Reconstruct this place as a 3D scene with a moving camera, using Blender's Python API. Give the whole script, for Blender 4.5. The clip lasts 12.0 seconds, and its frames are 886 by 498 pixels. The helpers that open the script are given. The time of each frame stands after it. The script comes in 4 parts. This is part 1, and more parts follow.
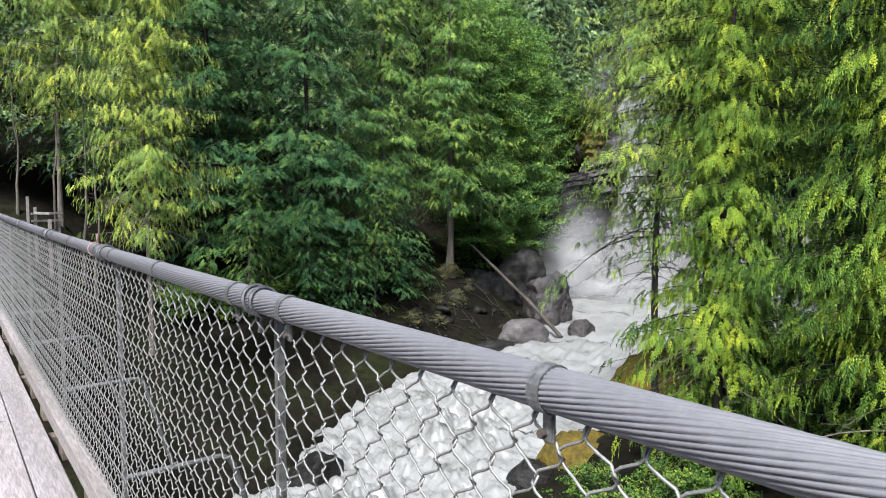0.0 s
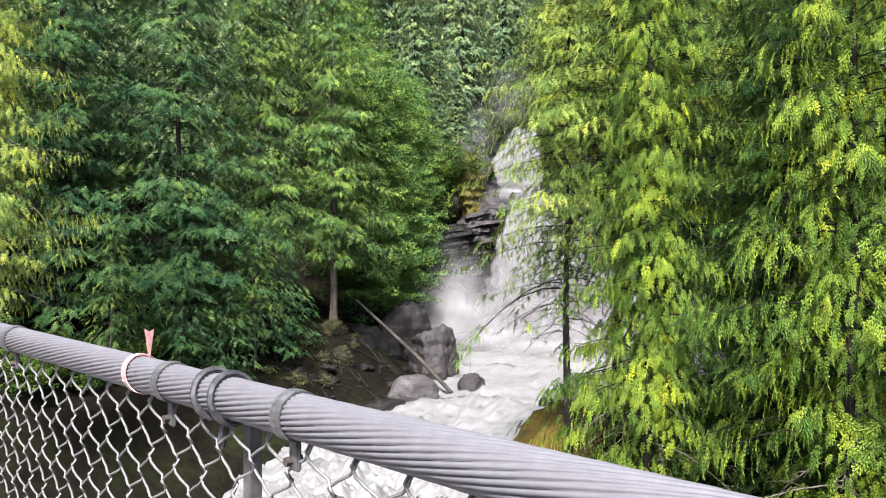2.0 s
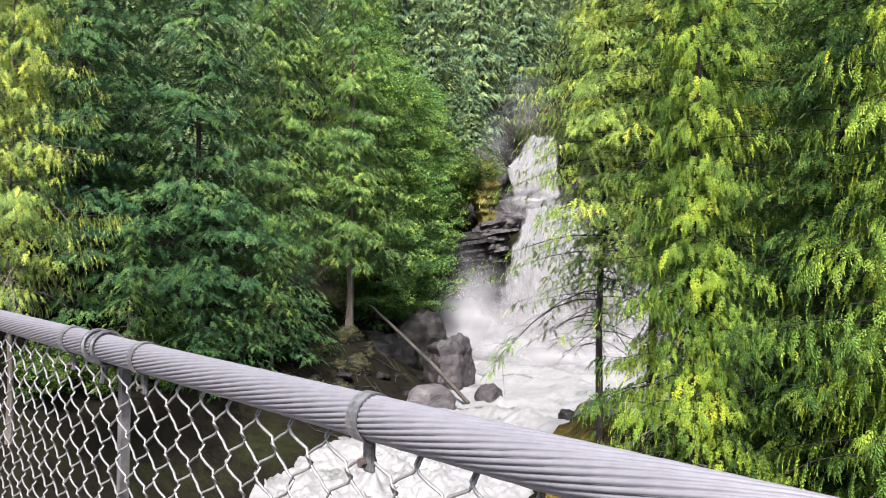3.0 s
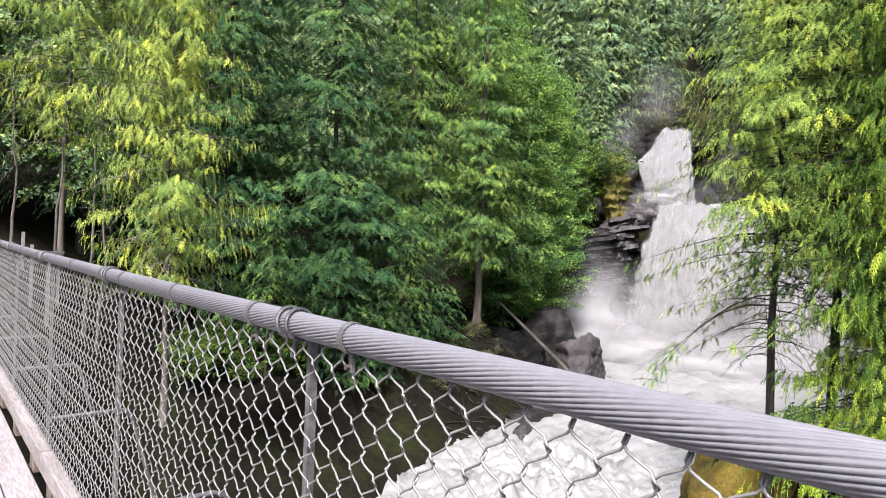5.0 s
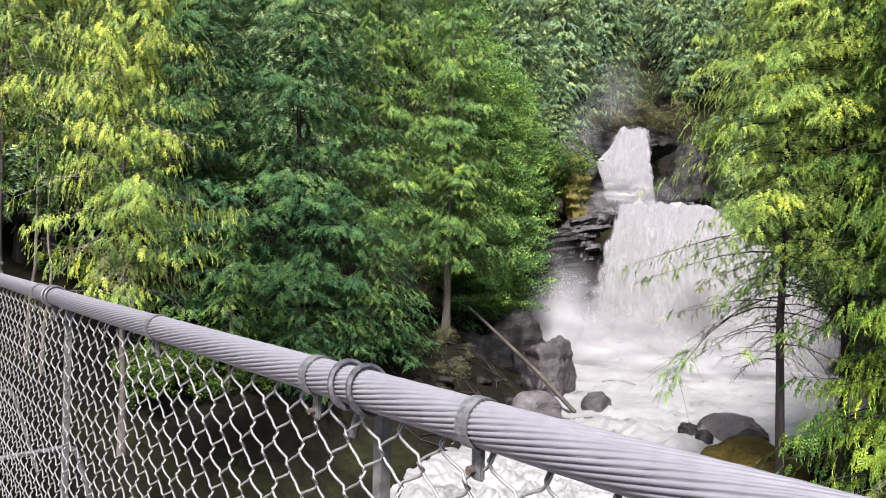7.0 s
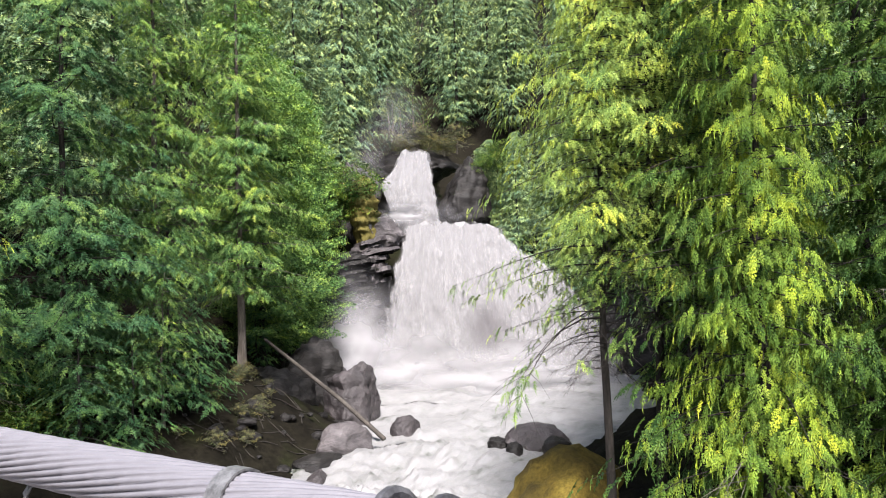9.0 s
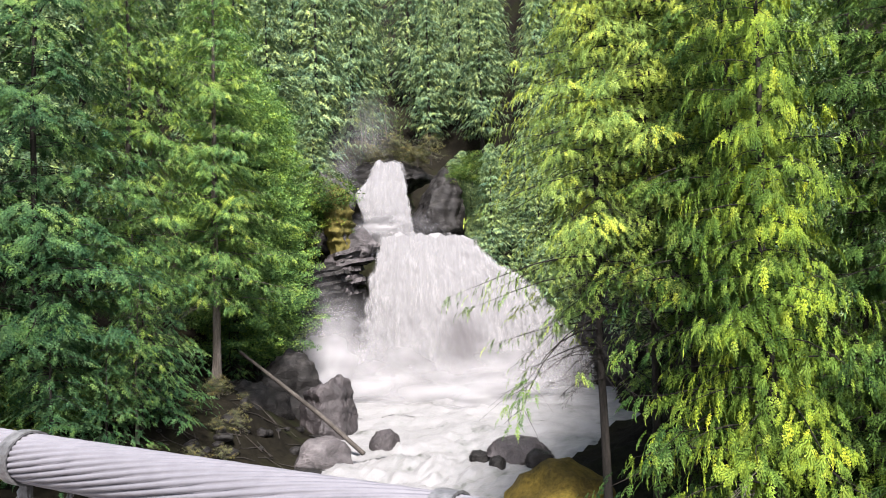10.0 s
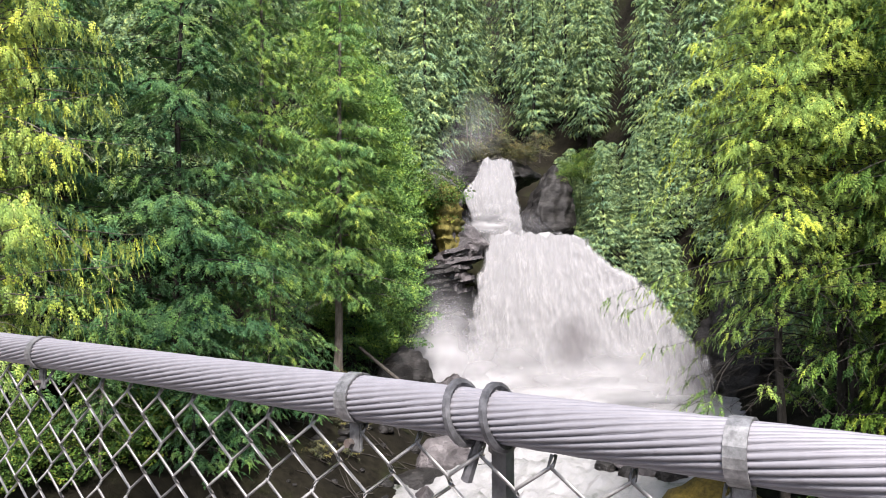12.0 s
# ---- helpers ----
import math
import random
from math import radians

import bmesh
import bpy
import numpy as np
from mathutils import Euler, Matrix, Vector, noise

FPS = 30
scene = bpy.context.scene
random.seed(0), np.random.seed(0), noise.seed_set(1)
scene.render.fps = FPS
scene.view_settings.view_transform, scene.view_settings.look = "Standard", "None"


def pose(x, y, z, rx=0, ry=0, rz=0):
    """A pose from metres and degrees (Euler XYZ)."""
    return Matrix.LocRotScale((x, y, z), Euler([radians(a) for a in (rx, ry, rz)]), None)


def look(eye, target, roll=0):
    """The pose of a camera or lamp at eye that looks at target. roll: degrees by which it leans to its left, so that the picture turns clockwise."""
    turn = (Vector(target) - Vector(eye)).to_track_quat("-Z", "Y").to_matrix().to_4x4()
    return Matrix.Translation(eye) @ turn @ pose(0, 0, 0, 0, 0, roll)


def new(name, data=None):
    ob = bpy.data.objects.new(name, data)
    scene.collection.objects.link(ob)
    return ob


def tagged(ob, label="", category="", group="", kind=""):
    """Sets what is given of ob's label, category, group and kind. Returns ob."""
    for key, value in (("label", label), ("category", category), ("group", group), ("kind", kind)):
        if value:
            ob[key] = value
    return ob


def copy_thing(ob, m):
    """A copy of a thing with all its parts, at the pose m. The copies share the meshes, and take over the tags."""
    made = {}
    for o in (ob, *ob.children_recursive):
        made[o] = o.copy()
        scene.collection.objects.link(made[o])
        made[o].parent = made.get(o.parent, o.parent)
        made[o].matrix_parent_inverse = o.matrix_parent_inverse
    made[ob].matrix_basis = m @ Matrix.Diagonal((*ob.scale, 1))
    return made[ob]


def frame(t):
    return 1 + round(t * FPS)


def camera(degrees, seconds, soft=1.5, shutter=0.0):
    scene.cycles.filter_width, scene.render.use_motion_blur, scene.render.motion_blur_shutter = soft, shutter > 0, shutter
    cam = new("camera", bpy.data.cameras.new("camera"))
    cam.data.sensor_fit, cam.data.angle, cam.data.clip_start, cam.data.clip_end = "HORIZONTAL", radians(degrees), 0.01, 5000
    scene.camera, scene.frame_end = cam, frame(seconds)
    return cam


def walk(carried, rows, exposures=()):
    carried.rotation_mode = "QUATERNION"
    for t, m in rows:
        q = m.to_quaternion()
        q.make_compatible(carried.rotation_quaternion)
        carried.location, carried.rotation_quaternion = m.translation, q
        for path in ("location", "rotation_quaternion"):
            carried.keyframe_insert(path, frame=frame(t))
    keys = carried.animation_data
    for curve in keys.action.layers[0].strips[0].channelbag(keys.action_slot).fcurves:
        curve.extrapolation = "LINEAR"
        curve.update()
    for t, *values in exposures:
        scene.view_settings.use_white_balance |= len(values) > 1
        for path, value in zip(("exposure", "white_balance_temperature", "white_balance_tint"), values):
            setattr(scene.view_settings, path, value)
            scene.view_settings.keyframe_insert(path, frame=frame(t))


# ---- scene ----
cam = camera(63.0, 12.0, soft=1.0)
PATH = [
    (0, (-0.116, -0.048, 1.295), (1.034, 1.581, 1.144), 0.2),
    (0.3, (-0.085, 0.278, 1.318), (1.19, 1.818, 1.228), -0.3),
    (0.5, (-0.079, 0.495, 1.278), (1.251, 1.987, 1.216), -0.5),
    (1, (-0.025, 1.038, 1.267), (1.37, 2.47, 1.231), -0.5),
    (1.5, (-0.033, 1.54, 1.254), (1.387, 2.948, 1.233), -0.2),
    (2, (-0.031, 2.048, 1.251), (1.405, 3.441, 1.244), -0.1),
    (2.5, (-0.067, 2.554, 1.251), (1.371, 3.944, 1.258), 0.2),
    (3, (-0.088, 3.034, 1.244), (1.335, 4.44, 1.258), 0.9),
    (3.5, (-0.076, 3.515, 1.228), (1.256, 5.006, 1.241), 1.4),
    (5.5, (-0.21, 5.133, 1.226), (0.973, 6.746, 1.217), 2.1),
    (6, (-0.115, 5.74, 1.222), (1.071, 7.35, 1.216), 1.5),
    (6.5, (-0.068, 6.171, 1.239), (1.138, 7.767, 1.232), 1.6),
    (7, (-0.104, 6.667, 1.249), (1.201, 8.182, 1.249), 1.4),
    (7.5, (-0.001, 7.229, 1.226), (1.411, 8.645, 1.233), 0.4),
    (9.5, (0.009, 9.106, 1.267), (1.754, 10.079, 1.355), -1.7),
    (10, (-0.03, 9.562, 1.262), (1.722, 10.522, 1.358), -1.6),
    (10.2, (-0.036, 9.762, 1.273), (1.698, 10.752, 1.37), -1.5),
    (10.5, (-0.06, 10.075, 1.258), (1.648, 11.11, 1.359), -1.3),
    (11, (-0.068, 10.597, 1.266), (1.591, 11.709, 1.372), -0.9),
    (11.5, (-0.147, 11.024, 1.269), (1.492, 12.166, 1.374), -0.6),
    (12, (-0.175, 11.612, 1.25), (1.447, 12.779, 1.349), -0.2),
]
walk(cam, [(t, look(eye, target, roll)) for t, eye, target, roll in PATH], exposures=((0, 1.45, 6150, 3), (0.6, 1.68, 6300, 5), (1.5, 1.83, 6400, 9), (7.5, 1.79, 6400, 11), (9.5, 1.92, 6500, 11), (12, 1.92, 6500, 11)))

# ---- light ----
world = bpy.data.worlds.new("overcast_sky")
scene.world = world
world.use_nodes = True
wn = world.node_tree
sky = wn.nodes.new("ShaderNodeTexSky")
sky.sky_type = "NISHITA"
sky.sun_disc = False
sky.sun_elevation, sky.sun_rotation = radians(52), radians(234)
sky.air_density, sky.dust_density, sky.ozone_density = 1.0, 2.5, 1.0
wn.links.new(sky.outputs[0], wn.nodes["Background"].inputs[0])
wn.nodes["Background"].inputs[1].default_value = 0.085
sun = new("sun", bpy.data.lights.new("sun", "SUN"))
sun.data.energy, sun.data.angle, sun.data.color = 4.1, radians(12), (1.0, 0.94, 0.93)
sun.matrix_world = look((0, 0, 0), (0.5, 0.36, -0.8))


# ---- materials ----
def nodes_of(name):
    m = bpy.data.materials.new(name)
    m.use_nodes = True
    nt = m.node_tree
    return m, nt, nt.nodes["Principled BSDF"]


def ramp(nt, fac, stops):
    r = nt.nodes.new("ShaderNodeValToRGB")
    el = r.color_ramp.elements
    while len(el) < len(stops):
        el.new(0.5)
    for e, (p, c) in zip(el, stops):
        e.position, e.color = p, (*c, 1)
    nt.links.new(fac, r.inputs[0])
    return r.outputs[0]


def noise_tex(nt, scale, detail=4, rough=0.55, stretch=(1, 1, 1), coord="Object"):
    tc = nt.nodes.new("ShaderNodeTexCoord")
    mp = nt.nodes.new("ShaderNodeMapping")
    mp.inputs["Scale"].default_value = stretch
    n = nt.nodes.new("ShaderNodeTexNoise")
    n.inputs["Scale"].default_value, n.inputs["Detail"].default_value, n.inputs["Roughness"].default_value = scale, detail, rough
    nt.links.new(tc.outputs[coord], mp.inputs[0])
    nt.links.new(mp.outputs[0], n.inputs["Vector"])
    return n.outputs["Fac"]


def mixc(nt, fac, a, b, mode="MIX"):
    x = nt.nodes.new("ShaderNodeMix")
    x.data_type, x.blend_type = "RGBA", mode
    for sock, val in ((x.inputs[0], fac), (x.inputs[6], a), (x.inputs[7], b)):
        if hasattr(val, "is_linked"):
            nt.links.new(val, sock)
        else:
            sock.default_value = val if not isinstance(val, tuple) else (*val, 1)
    return x.outputs[2]


def bump(nt, bsdf, height, strength, dist):
    b = nt.nodes.new("ShaderNodeBump")
    b.inputs["Strength"].default_value, b.inputs["Distance"].default_value = strength, dist
    nt.links.new(height, b.inputs["Height"])
    nt.links.new(b.outputs[0], bsdf.inputs["Normal"])


def surface(name, dark, mid, light, big=0.8, fine=12.0, rough=0.8, metal=0.0, bumps=0.4, depth=0.02, stretch=(1, 1, 1), coord="Object", vary=0.0, grit=0.8, gloss=0.5):
    m, nt, b = nodes_of(name)
    n1 = noise_tex(nt, big, 5, 0.6, stretch, coord)
    n2 = noise_tex(nt, fine, 6, 0.65, stretch, coord)
    c1 = ramp(nt, n1, ((0.3, dark), (0.52, mid), (0.72, light)))
    c2 = ramp(nt, n2, ((0.32, (0.45, 0.45, 0.45)), (0.62, (1.25, 1.25, 1.25))))
    col = mixc(nt, grit, c1, c2, "MULTIPLY")
    if vary:
        oi = nt.nodes.new("ShaderNodeObjectInfo")
        col = mixc(nt, vary, col, ramp(nt, oi.outputs["Random"], ((0.0, (0.55, 0.55, 0.55)), (1.0, (1.35, 1.3, 1.25)))), "MULTIPLY")
    nt.links.new(col, b.inputs["Base Color"])
    b.inputs["Roughness"].default_value, b.inputs["Metallic"].default_value = rough, metal
    b.inputs["Specular IOR Level"].default_value = gloss
    bump(nt, b, n2, bumps, depth)
    return m


def foliage(name, dark, mid, light, accent, big=0.9, through_light=0.24):
    m, nt, b = nodes_of(name)
    geo = nt.nodes.new("ShaderNodeNewGeometry")
    isl = ramp(nt, geo.outputs["Random Per Island"], ((0.0, dark), (0.4, mid), (0.8, light), (1.0, accent)))
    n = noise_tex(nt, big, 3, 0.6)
    # Branch-scale tone differences, with gap shade and lit clumps put into the colour.
    tone_and_shade = ramp(nt, n, ((0.34, (0.2, 0.3, 0.36)), (0.5, (0.97, 1.0, 1.0)), (0.64, (1.95, 1.65, 1.0))))
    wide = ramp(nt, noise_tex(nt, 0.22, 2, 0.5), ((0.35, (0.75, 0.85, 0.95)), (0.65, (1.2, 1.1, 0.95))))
    col = mixc(nt, 0.8, mixc(nt, 0.85, isl, tone_and_shade, "MULTIPLY"), wide, "MULTIPLY")
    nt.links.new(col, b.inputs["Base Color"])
    b.inputs["Roughness"].default_value = 0.65
    b.inputs["Specular IOR Level"].default_value = 0.12
    tr = nt.nodes.new("ShaderNodeBsdfTranslucent")
    nt.links.new(col, tr.inputs[0])
    mx = nt.nodes.new("ShaderNodeMixShader")
    mx.inputs[0].default_value = through_light
    out = nt.nodes["Material Output"]
    nt.links.new(b.outputs[0], mx.inputs[1])
    nt.links.new(tr.outputs[0], mx.inputs[2])
    nt.links.new(mx.outputs[0], out.inputs[0])
    return m


def water(name, white, shade, clear, scale, stretch, low, high, rough, relief=0.5):
    m, nt, b = nodes_of(name)
    n = noise_tex(nt, scale, 8, 0.62, stretch)
    n2 = noise_tex(nt, scale * 5, 6, 0.7, stretch)
    add = nt.nodes.new("ShaderNodeMath")
    add.operation = "MULTIPLY_ADD"
    add.inputs[1].default_value = 0.35
    nt.links.new(n2, add.inputs[0])
    nt.links.new(n, add.inputs[2])
    col = ramp(nt, add.outputs[0], ((low, clear), ((low + high) / 2, shade), (high, white)))
    nt.links.new(col, b.inputs["Base Color"])
    b.inputs["Roughness"].default_value = rough
    bump(nt, b, add.outputs[0], relief, 0.12)
    return m


def falling(name, dark, mid, light, torn):
    """White water whose streaks follow the flow; ragged at its rims, and torn into strands where torn is 1."""
    m, nt, b = nodes_of(name)
    at = nt.nodes.new("ShaderNodeAttribute")
    at.attribute_name = "flow"
    sep = nt.nodes.new("ShaderNodeSeparateXYZ")
    nt.links.new(at.outputs["Vector"], sep.inputs[0])

    def streak(across, along, scale, detail):
        mp, n = nt.nodes.new("ShaderNodeMapping"), nt.nodes.new("ShaderNodeTexNoise")
        mp.inputs["Scale"].default_value = (across, along, 0.0)
        n.inputs["Scale"].default_value, n.inputs["Detail"].default_value, n.inputs["Roughness"].default_value = scale, detail, 0.65
        nt.links.new(at.outputs["Vector"], mp.inputs[0])
        nt.links.new(mp.outputs[0], n.inputs["Vector"])
        return n.outputs["Fac"]

    def calc(op, p, q, r=None):
        n = nt.nodes.new("ShaderNodeMath")
        n.operation = op
        for sock, val in zip(n.inputs, (p, q, r)):
            if hasattr(val, "is_linked"):
                nt.links.new(val, sock)
            elif val is not None:
                sock.default_value = val
        return n.outputs[0]

    coarse, fine, froth = streak(1.0, 0.09, 0.9, 5), streak(1.0, 0.2, 6.0, 5), streak(1.0, 0.28, 2.2, 6)
    mixed = calc("MULTIPLY_ADD", fine, 0.3, calc("MULTIPLY_ADD", froth, 0.5, calc("MULTIPLY", coarse, 0.7)))
    spot, ball = nt.nodes.new("ShaderNodeMapping"), nt.nodes.new("ShaderNodeTexGradient")
    ball.gradient_type = "SPHERICAL"
    spot.inputs["Location"].default_value, spot.inputs["Scale"].default_value = (-0.55, -2.6, 0), (0.37, 0.27, 0)
    nt.links.new(at.outputs["Vector"], spot.inputs[0])
    nt.links.new(spot.outputs[0], ball.inputs[0])
    wet = nt.nodes.new("ShaderNodeMapRange")
    wet.inputs["From Min"].default_value, wet.inputs["From Max"].default_value, wet.inputs["To Max"].default_value = 0.58, 1.15, 0.75
    nt.links.new(calc("MULTIPLY_ADD", fine, 0.8, ball.outputs["Fac"]), wet.inputs["Value"])
    thin = wet.outputs[0]
    white = ramp(nt, mixed, ((0.5, dark), (0.68, mid), (0.86, light)))
    nt.links.new(mixc(nt, thin, white, (0.06, 0.055, 0.058)), b.inputs["Base Color"])
    b.inputs["Roughness"].default_value, b.inputs["Specular IOR Level"].default_value = 0.75, 0.2
    bump(nt, b, mixed, 0.12, 0.1)
    rim = nt.nodes.new("ShaderNodeMapRange")
    rim.interpolation_type = "SMOOTHSTEP"
    rim.inputs["From Min"].default_value, rim.inputs["From Max"].default_value = 0.12, 0.5
    nt.links.new(calc("MULTIPLY_ADD", froth, 0.9, calc("SUBTRACT", sep.outputs[2], 0.45)), rim.inputs["Value"])
    alpha = rim.outputs[0]
    if torn:
        strands = nt.nodes.new("ShaderNodeMapRange")
        strands.inputs["From Min"].default_value, strands.inputs["From Max"].default_value = 0.62, 0.98
        nt.links.new(mixed, strands.inputs["Value"])
        alpha = calc("MULTIPLY", calc("MULTIPLY", alpha, strands.outputs[0]), calc("SUBTRACT", 1.0, thin))
    nt.links.new(alpha, b.inputs["Alpha"])
    return m


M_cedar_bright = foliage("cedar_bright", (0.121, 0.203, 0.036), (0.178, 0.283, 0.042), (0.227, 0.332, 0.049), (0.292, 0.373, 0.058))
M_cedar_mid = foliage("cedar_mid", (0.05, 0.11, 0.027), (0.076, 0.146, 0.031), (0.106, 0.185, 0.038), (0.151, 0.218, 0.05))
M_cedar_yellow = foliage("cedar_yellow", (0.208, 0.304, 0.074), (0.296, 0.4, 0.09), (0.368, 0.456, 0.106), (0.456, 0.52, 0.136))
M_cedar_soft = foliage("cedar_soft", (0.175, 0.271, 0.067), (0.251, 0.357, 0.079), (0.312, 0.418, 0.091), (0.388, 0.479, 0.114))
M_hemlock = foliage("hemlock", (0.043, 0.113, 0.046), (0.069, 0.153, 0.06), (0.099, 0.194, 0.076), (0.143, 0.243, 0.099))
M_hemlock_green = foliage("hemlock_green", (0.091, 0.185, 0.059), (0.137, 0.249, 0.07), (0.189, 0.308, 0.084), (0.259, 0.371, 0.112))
# Pale greyed greens: distance haze is put into these conifers' leaf colour.
M_far_hazed = foliage("hazed_conifer", (0.175, 0.271, 0.144), (0.219, 0.329, 0.17), (0.254, 0.367, 0.187), (0.289, 0.399, 0.201))
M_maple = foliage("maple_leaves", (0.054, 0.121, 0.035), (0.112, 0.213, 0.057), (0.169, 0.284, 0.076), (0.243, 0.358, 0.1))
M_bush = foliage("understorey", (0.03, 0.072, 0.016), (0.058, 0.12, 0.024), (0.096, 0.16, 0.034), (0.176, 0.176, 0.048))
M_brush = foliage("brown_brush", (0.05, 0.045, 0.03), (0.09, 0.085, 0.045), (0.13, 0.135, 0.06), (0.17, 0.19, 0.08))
M_bark = surface("bark", (0.012, 0.011, 0.009), (0.026, 0.023, 0.02), (0.05, 0.045, 0.039), 1.5, 14, 0.9, 0, 0.7, 0.03, (3, 3, 0.35), gloss=0.15)
M_bark_grey = surface("bark_grey", (0.06, 0.052, 0.042), (0.11, 0.096, 0.082), (0.17, 0.155, 0.135), 1.5, 12, 0.9, 0, 0.7, 0.03, (3, 3, 0.35), gloss=0.15)
M_log = surface("log_bark", (0.025, 0.022, 0.019), (0.05, 0.044, 0.038), (0.085, 0.076, 0.066), 1.5, 12, 0.85, 0, 0.7, 0.03, gloss=0.2)
M_twig = surface("dead_twig", (0.1, 0.09, 0.07), (0.18, 0.17, 0.13), (0.28, 0.27, 0.2), 2, 20, 0.9)
# Set darker than real soil, so gaps between the trees read as deep shade.
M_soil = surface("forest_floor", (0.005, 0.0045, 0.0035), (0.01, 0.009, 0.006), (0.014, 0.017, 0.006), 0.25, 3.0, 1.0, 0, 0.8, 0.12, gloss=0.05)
M_rock = surface("wet_rock", (0.016, 0.0135, 0.014), (0.042, 0.036, 0.037), (0.085, 0.075, 0.076), 0.6, 6.0, 0.5, 0, 1.0, 0.14)
M_rock_dark = surface("dark_rock", (0.008, 0.007, 0.007), (0.018, 0.017, 0.016), (0.04, 0.037, 0.035), 0.5, 4.0, 0.4, 0, 0.9, 0.1, (1, 1, 3.5), gloss=0.15)
M_rock_moss = surface("mossy_rock", (0.04, 0.031, 0.009), (0.115, 0.083, 0.016), (0.19, 0.145, 0.026), 0.5, 7.0, 0.9, 0, 0.9, 0.06, gloss=0.15)
M_ledge = surface("grey_ledge", (0.03, 0.026, 0.027), (0.085, 0.076, 0.077), (0.15, 0.137, 0.138), 0.7, 5.0, 0.55, 0, 1.0, 0.16, (1, 1, 2.5))
M_moss = surface("ochre_moss", (0.05, 0.05, 0.02), (0.14, 0.12, 0.034), (0.21, 0.17, 0.05), 0.7, 9.0, 0.95, 0, 0.9, 0.06, gloss=0.15)
M_fall = falling("falling_water", (0.1, 0.098, 0.103), (0.152, 0.15, 0.153), (0.182, 0.18, 0.182), 0.0)
M_curtain = falling("water_curtain", (0.15, 0.148, 0.152), (0.172, 0.17, 0.173), (0.19, 0.188, 0.19), 1.0)
M_river = water("river_foam", (0.195, 0.194, 0.193), (0.16, 0.161, 0.157), (0.026, 0.032, 0.02), 0.45, (1, 1, 1), 0.46, 0.7, 0.45, 0.9)
M_spray = bpy.data.materials.new("spray")
M_cable = surface("galvanised_strand", (0.125, 0.122, 0.134), (0.14, 0.137, 0.15), (0.158, 0.154, 0.168), 1.2, 60, 0.5, 0.1, 0.03, 0.0003, grit=0.2)
M_wire = surface("galvanised_wire", (0.14, 0.138, 0.135), (0.215, 0.211, 0.205), (0.3, 0.294, 0.284), 25, 160, 0.4, 0.25, 0.1, 0.0005, grit=0.4)
M_clamp = surface("zinc_strap", (0.13, 0.13, 0.13), (0.18, 0.18, 0.18), (0.23, 0.23, 0.225), 30, 120, 0.5, 0.6, 0.2, 0.001)
M_tie = surface("dull_tie_wire", (0.05, 0.05, 0.055), (0.085, 0.085, 0.09), (0.13, 0.13, 0.135), 30, 120, 0.55, 0.5, 0.2, 0.001)
M_bolt = surface("rusty_bolt", (0.03, 0.03, 0.03), (0.07, 0.06, 0.055), (0.16, 0.12, 0.1), 40, 120, 0.6, 0.5, 0.3, 0.001)
M_steel = surface("galvanised_steel", (0.13, 0.127, 0.125), (0.18, 0.176, 0.172), (0.23, 0.225, 0.22), 5, 50, 0.5, 0.5, 0.1, 0.001)
M_plank = surface("weathered_plank", (0.18, 0.16, 0.162), (0.228, 0.206, 0.209), (0.27, 0.246, 0.25), 2.2, 22, 0.85, 0, 0.5, 0.004, (6, 0.5, 6), "Object", 0.35)
M_kerb = surface("kerb_timber", (0.15, 0.13, 0.124), (0.205, 0.182, 0.176), (0.26, 0.235, 0.228), 2.0, 20, 0.85, 0, 0.5, 0.004, (6, 0.5, 6))
M_beam = surface("dark_beam", (0.06, 0.045, 0.035), (0.12, 0.09, 0.07), (0.2, 0.16, 0.12), 2.0, 20, 0.9)
M_ribbon = surface("pink_ribbon", (0.5, 0.22, 0.22), (0.6, 0.36, 0.35), (0.66, 0.52, 0.5), 14, 60, 0.5)


# ---- mesh helpers ----
def mesh_np(name, verts, faces, material, smooth=False):
    me = bpy.data.meshes.new(name)
    verts, faces = np.asarray(verts, dtype=np.float32), np.asarray(faces, dtype=np.int32)
    k = faces.shape[1]
    me.vertices.add(len(verts))
    me.vertices.foreach_set("co", verts.ravel())
    me.loops.add(faces.size)
    me.loops.foreach_set("vertex_index", faces.ravel())
    me.polygons.add(len(faces))
    me.polygons.foreach_set("loop_start", np.arange(0, faces.size, k, dtype=np.int32))
    me.polygons.foreach_set("loop_total", np.full(len(faces), k, dtype=np.int32))
    if smooth:
        me.polygons.foreach_set("use_smooth", np.ones(len(faces), dtype=bool))
    me.update(calc_edges=True)
    me.materials.append(material)
    return me


def under(ob, parent):
    ob.parent = parent
    return ob


def part(name, bm, material, parent, label=""):
    me = bpy.data.meshes.new(name)
    bm.to_mesh(me)
    bm.free()
    me.materials.append(material)
    ob = new(name, me)
    ob.parent = parent
    return tagged(ob, label)


def grid_faces(nu, nv, wrap=False):
    i, j = np.meshgrid(np.arange(nu - 1), np.arange(nv if wrap else nv - 1), indexing="ij")
    a, b = i * nv + j, i * nv + (j + 1) % nv
    return np.stack([a, b, b + nv, a + nv], -1).reshape(-1, 4)


